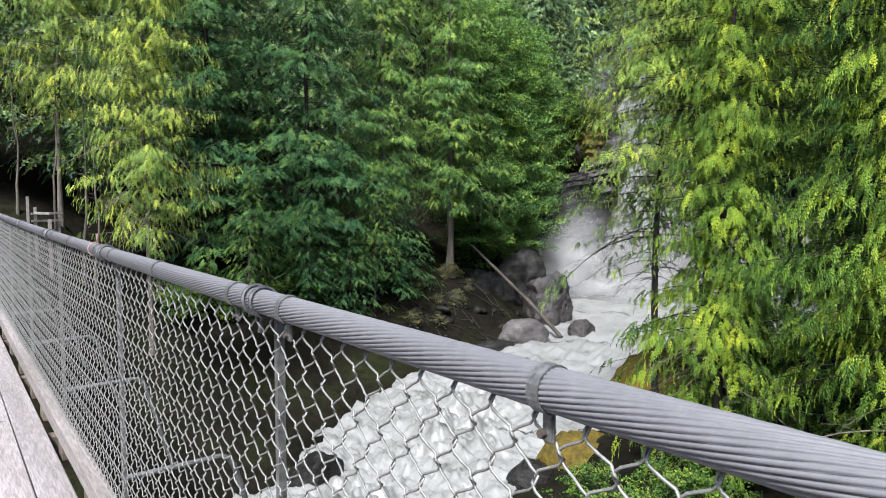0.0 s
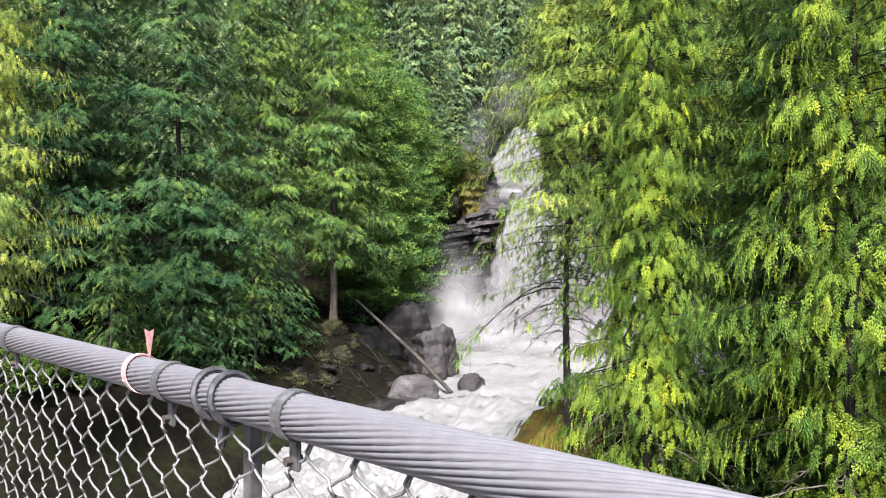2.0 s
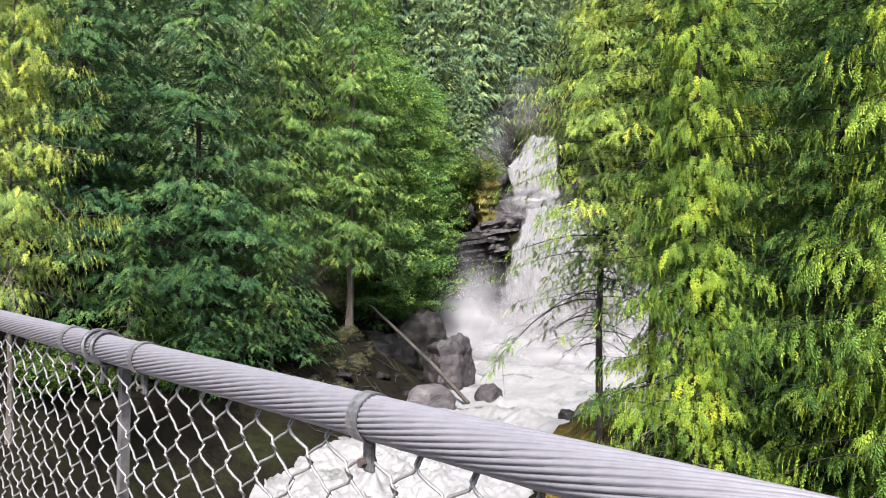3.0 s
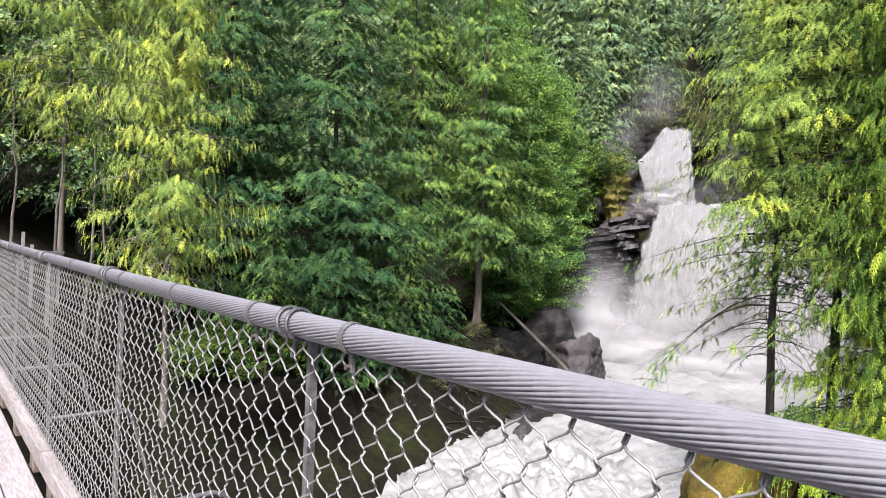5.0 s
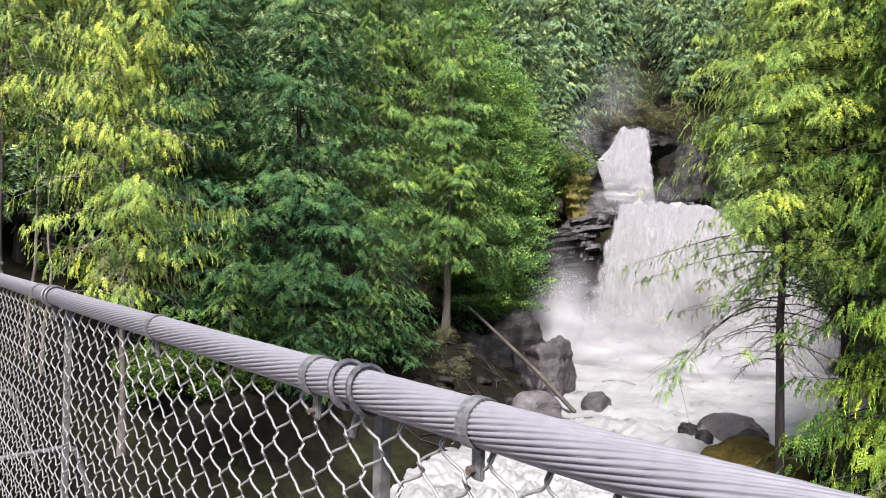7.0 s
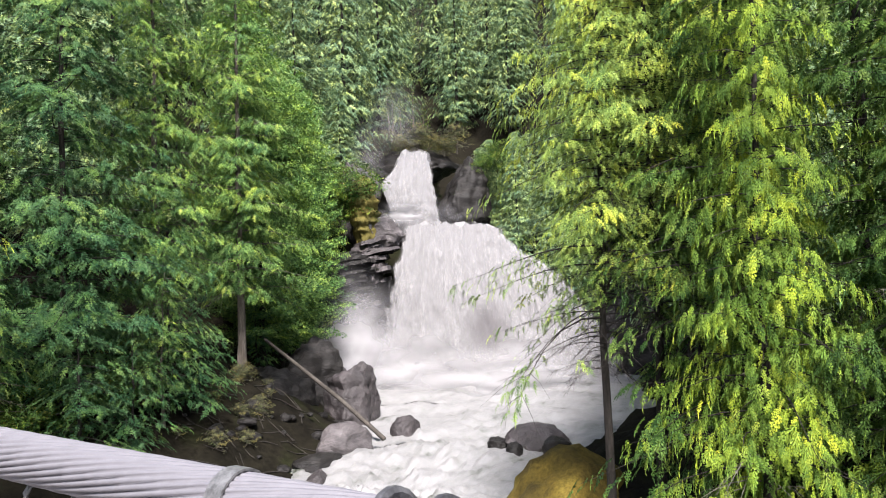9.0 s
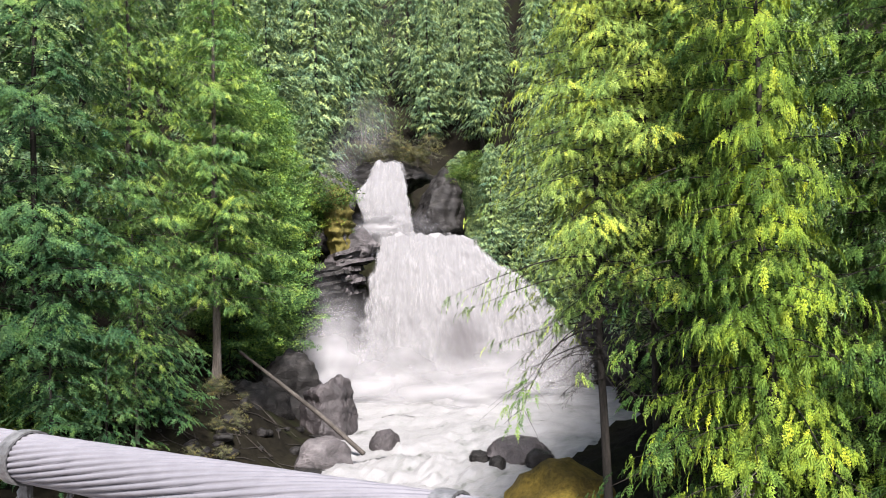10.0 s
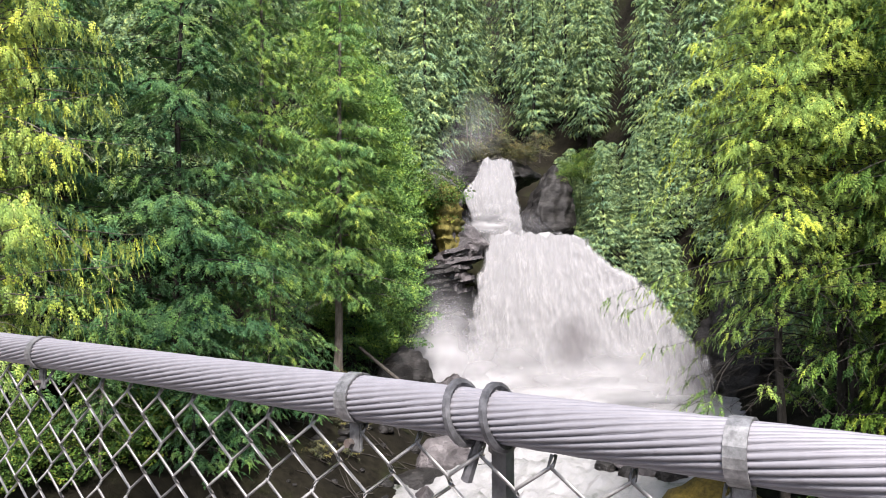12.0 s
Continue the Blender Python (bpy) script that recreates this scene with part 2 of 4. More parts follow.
def tube(points, radii, sides=6, caps=True):
    """Vertices and quads of a tube along points."""
    p = np.asarray(points, dtype=float)
    r = np.broadcast_to(np.asarray(radii, dtype=float), (len(p),))
    d = np.gradient(p, axis=0)
    d /= np.linalg.norm(d, axis=1)[:, None] + 1e-9
    ref = np.where(np.abs(d[:, 2:3]) > 0.9, np.array([[1.0, 0, 0]]), np.array([[0, 0, 1.0]]))
    u = np.cross(d, ref)
    u /= np.linalg.norm(u, axis=1)[:, None] + 1e-9
    w = np.cross(d, u)
    a = np.linspace(0, 2 * np.pi, sides, endpoint=False)
    v = p[:, None] + r[:, None, None] * (u[:, None] * np.cos(a)[None, :, None] + w[:, None] * np.sin(a)[None, :, None])
    return v.reshape(-1, 3), grid_faces(len(p), sides, True)


class Pile:
    """Gathers quads into one mesh."""

    def __init__(self):
        self.v, self.f, self.n = [], [], 0

    def add(self, v, f):
        self.v.append(np.asarray(v, dtype=float))
        self.f.append(np.asarray(f) + self.n)
        self.n += len(v)

    def mesh(self, name, material, smooth=False):
        return mesh_np(name, np.concatenate(self.v), np.concatenate(self.f), material, smooth)


def box(bm, x0, x1, y0, y1, z0, z1, bevel=0.0):
    r = bmesh.ops.create_cube(bm, size=1, matrix=Matrix.LocRotScale(((x0 + x1) / 2, (y0 + y1) / 2, (z0 + z1) / 2), None, (x1 - x0, y1 - y0, z1 - z0)))
    if bevel:
        es = {e for v in r["verts"] for e in v.link_edges}
        bmesh.ops.bevel(bm, geom=list(es), offset=bevel, segments=2, affect="EDGES")


def fbm(x, y, z, octaves=3):
    return noise.fractal(Vector((x, y, z)), 1.0, 2.0, octaves)


# ---- ground and river ----
# course of the river, going upstream: x, y, half width
COURSE = np.array([(-140, -32, 7), (-60, -8, 6), (0.3, 15.8, 4.3), (10.4, 20.1, 3.5), (18.2, 24.3, 5.0), (25, 26.6, 4.6), (31.6, 27.4, 5.9), (42.9, 31.5, 10.4), (53, 38.5, 14.0), (64, 45.0, 9.0), (72, 50.5, 5.0), (95, 66, 6), (170, 115, 8)], dtype=float)
SEG = np.linalg.norm(np.diff(COURSE[:, :2], axis=0), axis=1)
ALONG = np.concatenate([[0], np.cumsum(SEG)])
U_FALL = ALONG[8] + 5.5
U_TOP = ALONG[10]


def course(x, y):
    """Way along the river, signed distance from its middle (the far bank is positive) and half width."""
    best = None
    for i in range(len(SEG)):
        a, b = COURSE[i, :2], COURSE[i + 1, :2]
        d = (b - a) / SEG[i]
        t = np.clip((x - a[0]) * d[0] + (y - a[1]) * d[1], 0, SEG[i])
        px, py = a[0] + d[0] * t, a[1] + d[1] * t
        s = np.hypot(x - px, y - py)
        side = np.sign(d[0] * (y - py) - d[1] * (x - px))
        u, hw = ALONG[i] + t, COURSE[i, 2] + (COURSE[i + 1, 2] - COURSE[i, 2]) * t / SEG[i]
        if best is None:
            best = [s, side, u, hw]
        else:
            k = s < best[0]
            best = [np.where(k, n, o) for n, o in zip((s, side, u, hw), best)]
    return best[2], best[0] * best[1], best[3]


def sstep(a, b, x):
    t = np.clip((x - a) / (b - a), 0, 1)
    return t * t * (3 - 2 * t)


def water_level(u):
    return -8.9 + 1.5 * sstep(8, 30, u - ALONG[2])


def ground_height(x, y):
    x, y = np.asarray(x, dtype=float), np.asarray(y, dtype=float)
    u, s, hw = course(x, y)
    level = water_level(u)
    bed = level - 1.5 + 12.8 * sstep(U_FALL, U_FALL + 3, u) + 7.8 * sstep(U_TOP, U_TOP + 3, u) + 0.75 * np.clip(u - U_TOP - 6, 0, 200)
    d = np.abs(s) - hw
    steep = sstep(ALONG[7] - 2, ALONG[8] + 2, u)
    left = level + 3.4 * sstep(-0.5, 7, d) + 0.62 * np.clip(d - 7, 0, 90)
    left_cliff = level + 13.0 * sstep(-1, 6, d) + 0.75 * np.clip(d - 5, 0, 90)
    right = level + 2.2 * sstep(0, 6, d) + 0.16 * np.clip(d - 6, 0, 20) + 0.55 * np.clip(d - 26, 0, 110)
    right_cliff = level + 11.0 * sstep(-1, 12, d) + 0.65 * np.clip(d - 7, 0, 90)
    bank = np.where(s > 0, left * (1 - steep) + left_cliff * steep, right * (1 - steep) + right_cliff * steep)
    upper = sstep(U_FALL, U_FALL + 4, u)
    bank = np.maximum(bank, bed + (1.2 * np.clip(d, 0, 12) + 0.5 * np.clip(d - 12, 0, 80)) * upper)
    h = np.where(d > 0, np.maximum(bank, bed + 0.8 * np.minimum(d, 1)), bed + 0.8 * sstep(-1.5, 0, d))
    ramp_up = np.maximum(0.45 - 0.9 * np.clip(33.5 - y, 0, 40), -0.25 - 0.9 * np.clip(y + 13.5, 0, 40)) - 0.8 * np.clip(np.abs(x) - 3.5, 0, 40)
    return np.maximum(h, ramp_up)


def rough_height(x, y):
    h = float(ground_height(x, y))
    return h + 0.5 * fbm(x * 0.2, y * 0.2, 3.0) + 0.22 * fbm(x * 0.8, y * 0.8, 9.0)


def spaced(stops):
    out = []
    for a, b, n in stops:
        out += list(np.linspace(a, b, n, endpoint=False))
    return np.array(out + [stops[-1][1]])


gx = spaced(((-900, -60, 12), (-60, -4, 28), (-4, 66, 120), (66, 140, 50), (140, 1200, 14)))
gy = spaced(((-900, -40, 12), (-40, 4, 30), (4, 66, 110), (66, 160, 50), (160, 1200, 14)))
GX, GY = np.meshgrid(gx, gy, indexing="ij")
GZ = ground_height(GX, GY)
gv = np.stack([GX, GY, GZ], -1).reshape(-1, 3)
for q in gv:
    if -60 < q[0] < 160 and -60 < q[1] < 170:
        q[2] += 0.5 * fbm(q[0] * 0.2, q[1] * 0.2, 3.0) + 0.22 * fbm(q[0] * 0.8, q[1] * 0.8, 9.0)
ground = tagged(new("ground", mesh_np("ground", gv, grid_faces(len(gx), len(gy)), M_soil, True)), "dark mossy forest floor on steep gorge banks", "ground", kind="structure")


def river_surface():
    rows, nv = [], 104
    us = np.concatenate([np.linspace(0, ALONG[2] - 10, 30), np.linspace(ALONG[2] - 9.5, ALONG[2] + 3, 30), np.linspace(ALONG[2] + 3.1, ALONG[2] + 26, 210), np.linspace(ALONG[2] + 26.2, U_FALL + 1.0, 120)])
    for u in us:
        i = min(max(np.searchsorted(ALONG, u) - 1, 0), len(SEG) - 1)
        t = (u - ALONG[i]) / SEG[i]
        c = COURSE[i] + (COURSE[i + 1] - COURSE[i]) * t
        j0, j1 = max(i - 1, 0), min(i + 2, len(COURSE) - 1)
        d = COURSE[j1, :2] - COURSE[j0, :2]
        d = d / np.hypot(*d)
        for k in range(nv):
            w = (k / (nv - 1) * 2 - 1) * (c[2] + 1.0)
            x, y = c[0] - d[1] * w, c[1] + d[0] * w
            z = float(water_level(u)) - 0.15
            a = 1 - abs(w) / (c[2] + 1.0)
            near = 1 - 0.6 * float(sstep(20, 34, x))
            rough = 0.5 * fbm(x * 0.35, y * 0.35, 1.0, 4) + near * (0.7 * abs(fbm(x * 0.8, y * 0.8, 4.0, 5)) + 0.34 * abs(fbm(x * 2.6, y * 2.6, 8.0, 4)))
            rows.append((x, y, z + rough * (0.35 + 0.65 * a)))
    return mesh_np("river", rows, grid_faces(len(us), nv), M_river, True)


tagged(new("water", river_surface()), "churning white river rapids flowing under the bridge", "river", kind="structure")

# ---- waterfall ----
FALL = Vector((56.3, 40.5, 0))
F_OUT, F_RIGHT = Vector((-0.873, -0.487, 0)), Vector((0.487, -0.873, 0))


def fall_sheet(name, left, right, top, foot, out_top, out_foot, seed, nu, nv, material, rough=0.5, run_in=5.0, bulge=1.8, ahead=0.0):
    """A fanning sheet of falling water between two edges, each a list of (height, lateral place)."""
    rows, flow = [], []
    lz, ll = zip(*sorted(left))
    rz, rl = zip(*sorted(right))
    for i in range(nu):
        a = i / (nu - 1)
        for j in range(nv):
            b = j / (nv - 1)
            drop = b ** 1.25
            z = top + (foot - top) * drop
            la, ra = float(np.interp(z, lz, ll)), float(np.interp(z, rz, rl))
            wob = 0.3 * fbm(z * 0.5 + seed, 3.0, a * 2.0, 3)
            lat = la + (ra - la) * a + wob
            w0 = a * (rl[-1] - ll[-1])
            out = out_top + (out_foot - out_top) * (1 - (1 - b) ** 2.0) + bulge * math.sin(math.pi * a) ** 0.5 * drop + ahead
            out += rough * (0.3 * fbm(w0 * 0.8 + seed, 1.0, z * 0.14 + seed, 4) + 0.22 * fbm(lat * 0.9 + seed, 5.0, z * 0.55, 4) + 0.07 * fbm(w0 * 4.5 + seed, 7.0, z * 0.6, 3))
            if b < 0.08:
                out -= run_in * (1 - b / 0.08)
                z = top + 0.12 * (1 - b / 0.08)
            z += (0.55 * fbm(lat * 0.6, seed, 2.0, 4) - 1.5 * max(0.0, a - 0.65) - 0.9 * max(0.0, 0.25 - a)) * (1 - b)
            p = FALL + F_RIGHT * lat + F_OUT * out
            rows.append((p.x, p.y, z))
            flow.append((lat, drop * (top - foot), min(1.0, 6 * min(a, 1 - a), 0.35 + 3.0 * b)))
    me = mesh_np(name, rows, grid_faces(nu, nv), material, True)
    me.attributes.new("flow", "FLOAT_VECTOR", "POINT").data.foreach_set("vector", np.array(flow, dtype=np.float32).ravel())
    return under(new(name, me), falls)


falls = tagged(new("waterfall"), "two-tiered white waterfall plunging between rock walls", "waterfall", kind="structure")
LOWER_L = ((5.8, -5.8), (4.0, -6.4), (2.0, -7.0), (-1.5, -7.5), (-8.0, -8.2))
LOWER_R = ((5.8, 2.9), (4.6, 4.0), (3.1, 5.4), (1.9, 7.7), (-1.4, 10.3), (-5.0, 13.0), (-8.0, 13.5))
UPPER_L = ((13.7, -6.5), (12.0, -7.3), (10.1, -8.4), (8.0, -7.6), (5.0, -7.0))
UPPER_R = ((13.7, -3.7), (12.0, -3.2), (10.0, -2.9), (7.0, -2.5), (5.0, -2.0))
fall_sheet("lower_fall", LOWER_L, LOWER_R, 5.8, -7.9, -2.2, 3.2, 3.0, 150, 90, M_fall, rough=0.35)
fall_sheet("lower_curtain", LOWER_L, LOWER_R, 5.85, -7.9, -2.2, 3.4, 19.0, 110, 70, M_curtain, rough=0.5, ahead=0.4)
fall_sheet("upper_fall", UPPER_L, UPPER_R, 13.7, 5.0, -8.6, -4.0, 11.0, 80, 56, M_fall, rough=0.25, bulge=1.0)
fall_sheet("upper_curtain", UPPER_L, UPPER_R, 13.75, 5.0, -8.6, -3.9, 29.0, 60, 44, M_curtain, rough=0.4, bulge=1.0, ahead=0.3)


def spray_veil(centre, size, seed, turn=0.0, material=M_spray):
    """A bumpy sheet standing in for drifting spray; its alpha fades towards the rim."""
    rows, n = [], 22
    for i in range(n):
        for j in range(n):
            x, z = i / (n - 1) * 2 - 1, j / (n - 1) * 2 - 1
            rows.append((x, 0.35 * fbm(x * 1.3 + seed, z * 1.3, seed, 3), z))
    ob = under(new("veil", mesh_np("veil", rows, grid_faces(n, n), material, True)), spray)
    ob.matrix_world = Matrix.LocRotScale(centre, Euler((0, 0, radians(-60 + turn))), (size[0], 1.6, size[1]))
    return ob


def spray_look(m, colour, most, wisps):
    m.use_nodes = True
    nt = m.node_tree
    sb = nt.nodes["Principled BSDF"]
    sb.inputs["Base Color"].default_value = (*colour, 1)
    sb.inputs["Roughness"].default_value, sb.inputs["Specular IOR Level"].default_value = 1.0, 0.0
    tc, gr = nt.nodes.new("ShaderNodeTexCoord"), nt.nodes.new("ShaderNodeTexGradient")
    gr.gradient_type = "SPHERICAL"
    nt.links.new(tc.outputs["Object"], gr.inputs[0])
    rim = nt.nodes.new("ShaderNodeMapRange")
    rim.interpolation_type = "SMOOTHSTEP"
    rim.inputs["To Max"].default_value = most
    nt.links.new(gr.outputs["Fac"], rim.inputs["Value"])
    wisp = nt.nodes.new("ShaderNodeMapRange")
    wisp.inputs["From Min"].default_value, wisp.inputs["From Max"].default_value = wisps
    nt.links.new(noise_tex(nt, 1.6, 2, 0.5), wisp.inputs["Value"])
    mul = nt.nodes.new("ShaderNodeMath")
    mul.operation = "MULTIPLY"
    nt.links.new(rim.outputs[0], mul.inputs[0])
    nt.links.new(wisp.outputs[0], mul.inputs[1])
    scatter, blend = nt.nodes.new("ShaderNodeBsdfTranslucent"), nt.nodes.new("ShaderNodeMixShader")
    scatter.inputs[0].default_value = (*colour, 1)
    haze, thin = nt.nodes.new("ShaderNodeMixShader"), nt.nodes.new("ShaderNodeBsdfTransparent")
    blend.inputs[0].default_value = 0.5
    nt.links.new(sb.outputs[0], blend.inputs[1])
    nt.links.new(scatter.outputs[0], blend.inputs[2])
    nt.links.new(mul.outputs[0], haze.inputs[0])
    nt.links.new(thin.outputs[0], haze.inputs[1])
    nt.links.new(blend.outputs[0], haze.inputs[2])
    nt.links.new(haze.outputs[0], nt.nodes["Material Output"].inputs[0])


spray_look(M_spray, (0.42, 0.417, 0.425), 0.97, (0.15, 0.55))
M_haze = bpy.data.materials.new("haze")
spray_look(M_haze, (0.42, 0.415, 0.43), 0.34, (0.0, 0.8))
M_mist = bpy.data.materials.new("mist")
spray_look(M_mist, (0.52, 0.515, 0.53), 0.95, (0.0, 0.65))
spray = tagged(new("spray"), "fine white spray drifting from the foot of the waterfall", "spray", kind="stuff")
rs0 = random.Random(2)
# Mist and haze are imitated by see-through sheets hung across the falls and cliffs.
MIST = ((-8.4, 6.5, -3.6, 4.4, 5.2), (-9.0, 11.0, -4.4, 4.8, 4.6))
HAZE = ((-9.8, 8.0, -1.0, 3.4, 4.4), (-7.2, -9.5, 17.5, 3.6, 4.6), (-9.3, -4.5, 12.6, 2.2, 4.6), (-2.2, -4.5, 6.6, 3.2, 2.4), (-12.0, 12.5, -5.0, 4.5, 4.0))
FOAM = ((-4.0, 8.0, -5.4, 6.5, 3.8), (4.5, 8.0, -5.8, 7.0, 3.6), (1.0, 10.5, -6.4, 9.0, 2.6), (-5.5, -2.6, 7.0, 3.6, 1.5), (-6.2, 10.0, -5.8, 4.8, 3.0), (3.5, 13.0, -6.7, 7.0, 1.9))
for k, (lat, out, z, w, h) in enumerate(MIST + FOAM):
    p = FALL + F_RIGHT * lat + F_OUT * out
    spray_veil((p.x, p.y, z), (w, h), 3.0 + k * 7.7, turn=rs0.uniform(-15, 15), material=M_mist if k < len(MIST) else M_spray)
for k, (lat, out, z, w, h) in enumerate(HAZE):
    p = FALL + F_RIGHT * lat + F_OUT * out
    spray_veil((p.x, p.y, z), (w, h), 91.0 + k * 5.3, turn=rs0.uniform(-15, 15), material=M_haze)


# ---- rocks ----
def rock(label, centre, radii, seed, material, sub=4, chop=7, turn=0.0, strata=0.0, name="boulder"):
    bm = bmesh.new()
    bmesh.ops.create_icosphere(bm, subdivisions=sub, radius=1.0)
    rng = random.Random(seed)
    planes = []
    for _ in range(chop):
        n = Vector((rng.gauss(0, 1), rng.gauss(0, 1), rng.gauss(0, 0.8))).normalized()
        planes.append((n, rng.uniform(0.55, 0.85)))
    for v in bm.verts:
        p = v.co.copy()
        for n, d in planes:
            k = p.dot(n) - d
            if k > 0:
                p -= n * k * 0.85
        q = p * 1.6 + Vector((seed * 3.1, 0, 0))
        p += v.co * (0.13 * noise.fractal(q, 1.0, 2.0, 3) + 0.045 * noise.fractal(q * 4, 1.0, 2.0, 3))
        if strata:
            p += Vector((v.co.x, v.co.y, 0)) * strata * (noise.noise(Vector((seed, p.x * 0.7, p.z * radii[2] * 2.2))) + 0.5 * noise.noise(Vector((seed, p.y, p.z * radii[2] * 6.0))))
        v.co = p
    for fc in bm.faces:
        fc.smooth = True
    bmesh.ops.transform(bm, matrix=Matrix.LocRotScale(None, Euler((0, 0, radians(turn))), radii), verts=bm.verts)
    ob = part(name, bm, material, None)
    ob.location = centre
    return tagged(ob, label, "rock")


rock("wet grey boulder with a rounded top in the white water", (32.6, 31.3, -7.4), (0.95, 1.0, 1.0), 1, M_rock, chop=12)
rock("angular wet grey slab of rock on the shore", (29.0, 32.8, -7.6), (2.2, 1.6, 1.3), 2, M_ledge, turn=20, chop=14, strata=0.05)
rock("tall wet grey rock outcrop beside the waterfall's foot", (34.6, 36.6, -7.0), (1.9, 2.1, 3.2), 3, M_rock, strata=0.09, turn=15, chop=14, sub=5)
rock("dark flat-topped boulder in the foaming pool", (34.0, 24.3, -7.5), (1.5, 1.8, 0.95), 4, M_rock, turn=60)
rock("small dark rock in the foaming pool", (32.8, 25.8, -7.5), (0.55, 0.5, 0.5), 5, M_rock_dark)
rock("small dark rock beside the mossy boulder", (31.3, 24.1, -7.5), (0.55, 0.5, 0.6), 6, M_rock_dark)
rock("small dark rock at the edge of the rapids", (33.3, 22.9, -7.5), (1.0, 0.8, 0.6), 16, M_rock_dark)
rock("big rounded boulder covered in ochre moss", (22.95, 17.8, -7.6), (3.1, 2.5, 2.65), 7, M_rock_moss, chop=3, turn=30)
rock("brown mossy rock at the river's edge below the bridge", (19.3, 18.0, -8.6), (2.1, 1.7, 1.5), 8, M_rock_moss, chop=4)
rock("smooth dark boulder in the rapids below the bridge", (10.4, 22.7, -8.8), (1.15, 1.0, 1.1), 9, M_rock_dark, chop=3)
rock("dark wet boulder near the bank below the bridge", (16.4, 18.0, -8.7), (0.9, 0.8, 0.8), 10, M_rock_dark, chop=4)
rock("grey slanting rock in the stream", (23.6, 29.8, -8.1), (1.9, 0.9, 1.0), 11, M_rock, turn=40)
rock("flat dark shelf of rock on the shore", (26.2, 31.6, -7.7), (2.4, 1.3, 0.6), 12, M_rock_dark, turn=-10)
rock("flat dark shelf of rock on the shore", (22.8, 31.8, -8.0), (2.0, 1.4, 0.6), 13, M_rock_dark, turn=10)
rock("dark wet rock wall above the shore", (31.8, 40.6, -6.6), (3.0, 2.2, 2.8), 14, M_rock_dark, strata=0.05, sub=5)
rock("dark wet rock wall above the shore", (36.4, 41.0, -6.4), (3.0, 2.2, 3.6), 15, M_rock_dark, strata=0.05, sub=5)


def fall_rock(label, lat, out, z, radii, seed, material, **kw):
    p = FALL + F_RIGHT * lat + F_OUT * out
    return rock(label, (p.x, p.y, z), radii, seed, material, turn=-60 + kw.pop("turn", 0), name="rock_outcrop", **kw)


def strata_ledge(label, lat, out, z0, z1, reach, seed, material):
    """A stack of thin broken rock beds, tilted, jutting to the right by reach(k)."""
    rnd = random.Random(seed)
    root = new("rock_outcrop")
    z = z0
    while z < z1:
        bm = bmesh.new()
        k = (z - z0) / (z1 - z0)
        h = rnd.uniform(0.14, 0.42)
        w, dep = reach(k) + rnd.uniform(-0.6, 0.5), 1.8 + rnd.uniform(-0.5, 0.4)
        m = 26
        low, high = [], []
        ox, oy, dip = rnd.uniform(-0.3, 0.3), rnd.uniform(-0.3, 0.3), 0.16 + rnd.uniform(-0.08, 0.08)
        for i in range(m):
            a = 2 * math.pi * i / m
            r = 1 + 0.3 * fbm(math.cos(a) * 2.2, math.sin(a) * 2.2, z * 1.7 + seed, 3)
            x, y = ox + math.cos(a) * w * r, oy + math.sin(a) * dep * r
            rise = dip * x + 0.1 * fbm(x, y, z, 2)
            low.append(bm.verts.new((x, y, z + rise)))
            high.append(bm.verts.new((x * rnd.uniform(0.9, 1.0), y * rnd.uniform(0.9, 1.0), z + h + rise)))
        for i in range(m):
            bm.faces.new((low[i], low[(i + 1) % m], high[(i + 1) % m], high[i]))
        bm.faces.new(high)
        bm.faces.new(low[::-1])
        z += h * 0.96
        part("rock_slab", bm, material, root)
    p = FALL + F_RIGHT * lat + F_OUT * out
    root.matrix_world = Matrix.LocRotScale((p.x, p.y, 0), Euler((0, 0, math.atan2(F_RIGHT.y, F_RIGHT.x))), None)
    return tagged(root, label, "rock")


strata_ledge("stack of thin layered grey rock beds below the ledge", -8.6, 0.6, 0.4, 4.2, lambda k: 1.2 + 1.0 * k, 5, M_rock)
fall_rock("grey sloping rock ledge jutting into the waterfall", -7.6, -0.2, 4.5, (2.3, 1.9, 2.0), 35, M_ledge, chop=12, sub=5, strata=0.1)
strata_ledge("layered dark rock bank under the ledge", -10.4, 2.4, -5.0, 3.0, lambda k: 2.4 - 0.8 * k, 6, M_rock_dark)
fall_rock("ochre moss-covered rock shoulder above the ledge", -9.2, 1.2, 7.2, (1.7, 1.7, 3.3), 23, M_moss, chop=16, sub=5, strata=0.24)
fall_rock("pale grey sloping slab above the ledge", -8.6, 0.6, 6.0, (1.0, 1.4, 1.6), 33, M_ledge, chop=10, sub=5, strata=0.08)
fall_rock("dark wet cliff behind the spray", -13.2, 5.5, -4.6, (3.6, 3.4, 5.0), 24, M_rock_dark, strata=0.07, sub=5, chop=11)
fall_rock("dark cliff beside the upper waterfall", -0.2, -6.6, 8.2, (2.7, 2.6, 4.8), 25, M_rock_dark, strata=0.08, sub=5, chop=12)
fall_rock("wet grey cliff at the upper waterfall's edge", -10.6, -5.5, 8.6, (2.4, 2.6, 4.6), 26, M_rock, strata=0.08, sub=5, chop=12)
fall_rock("dark rock bank beside the waterfall", 15.0, 2.0, -4.0, (4.0, 3.5, 5.5), 27, M_rock_dark, strata=0.08, sub=5, chop=12)
fall_rock("dark rocky stream bed above the waterfall", -5.0, -14.0, 12.6, (5.0, 3.5, 2.4), 28, M_rock_dark, sub=5, chop=12)


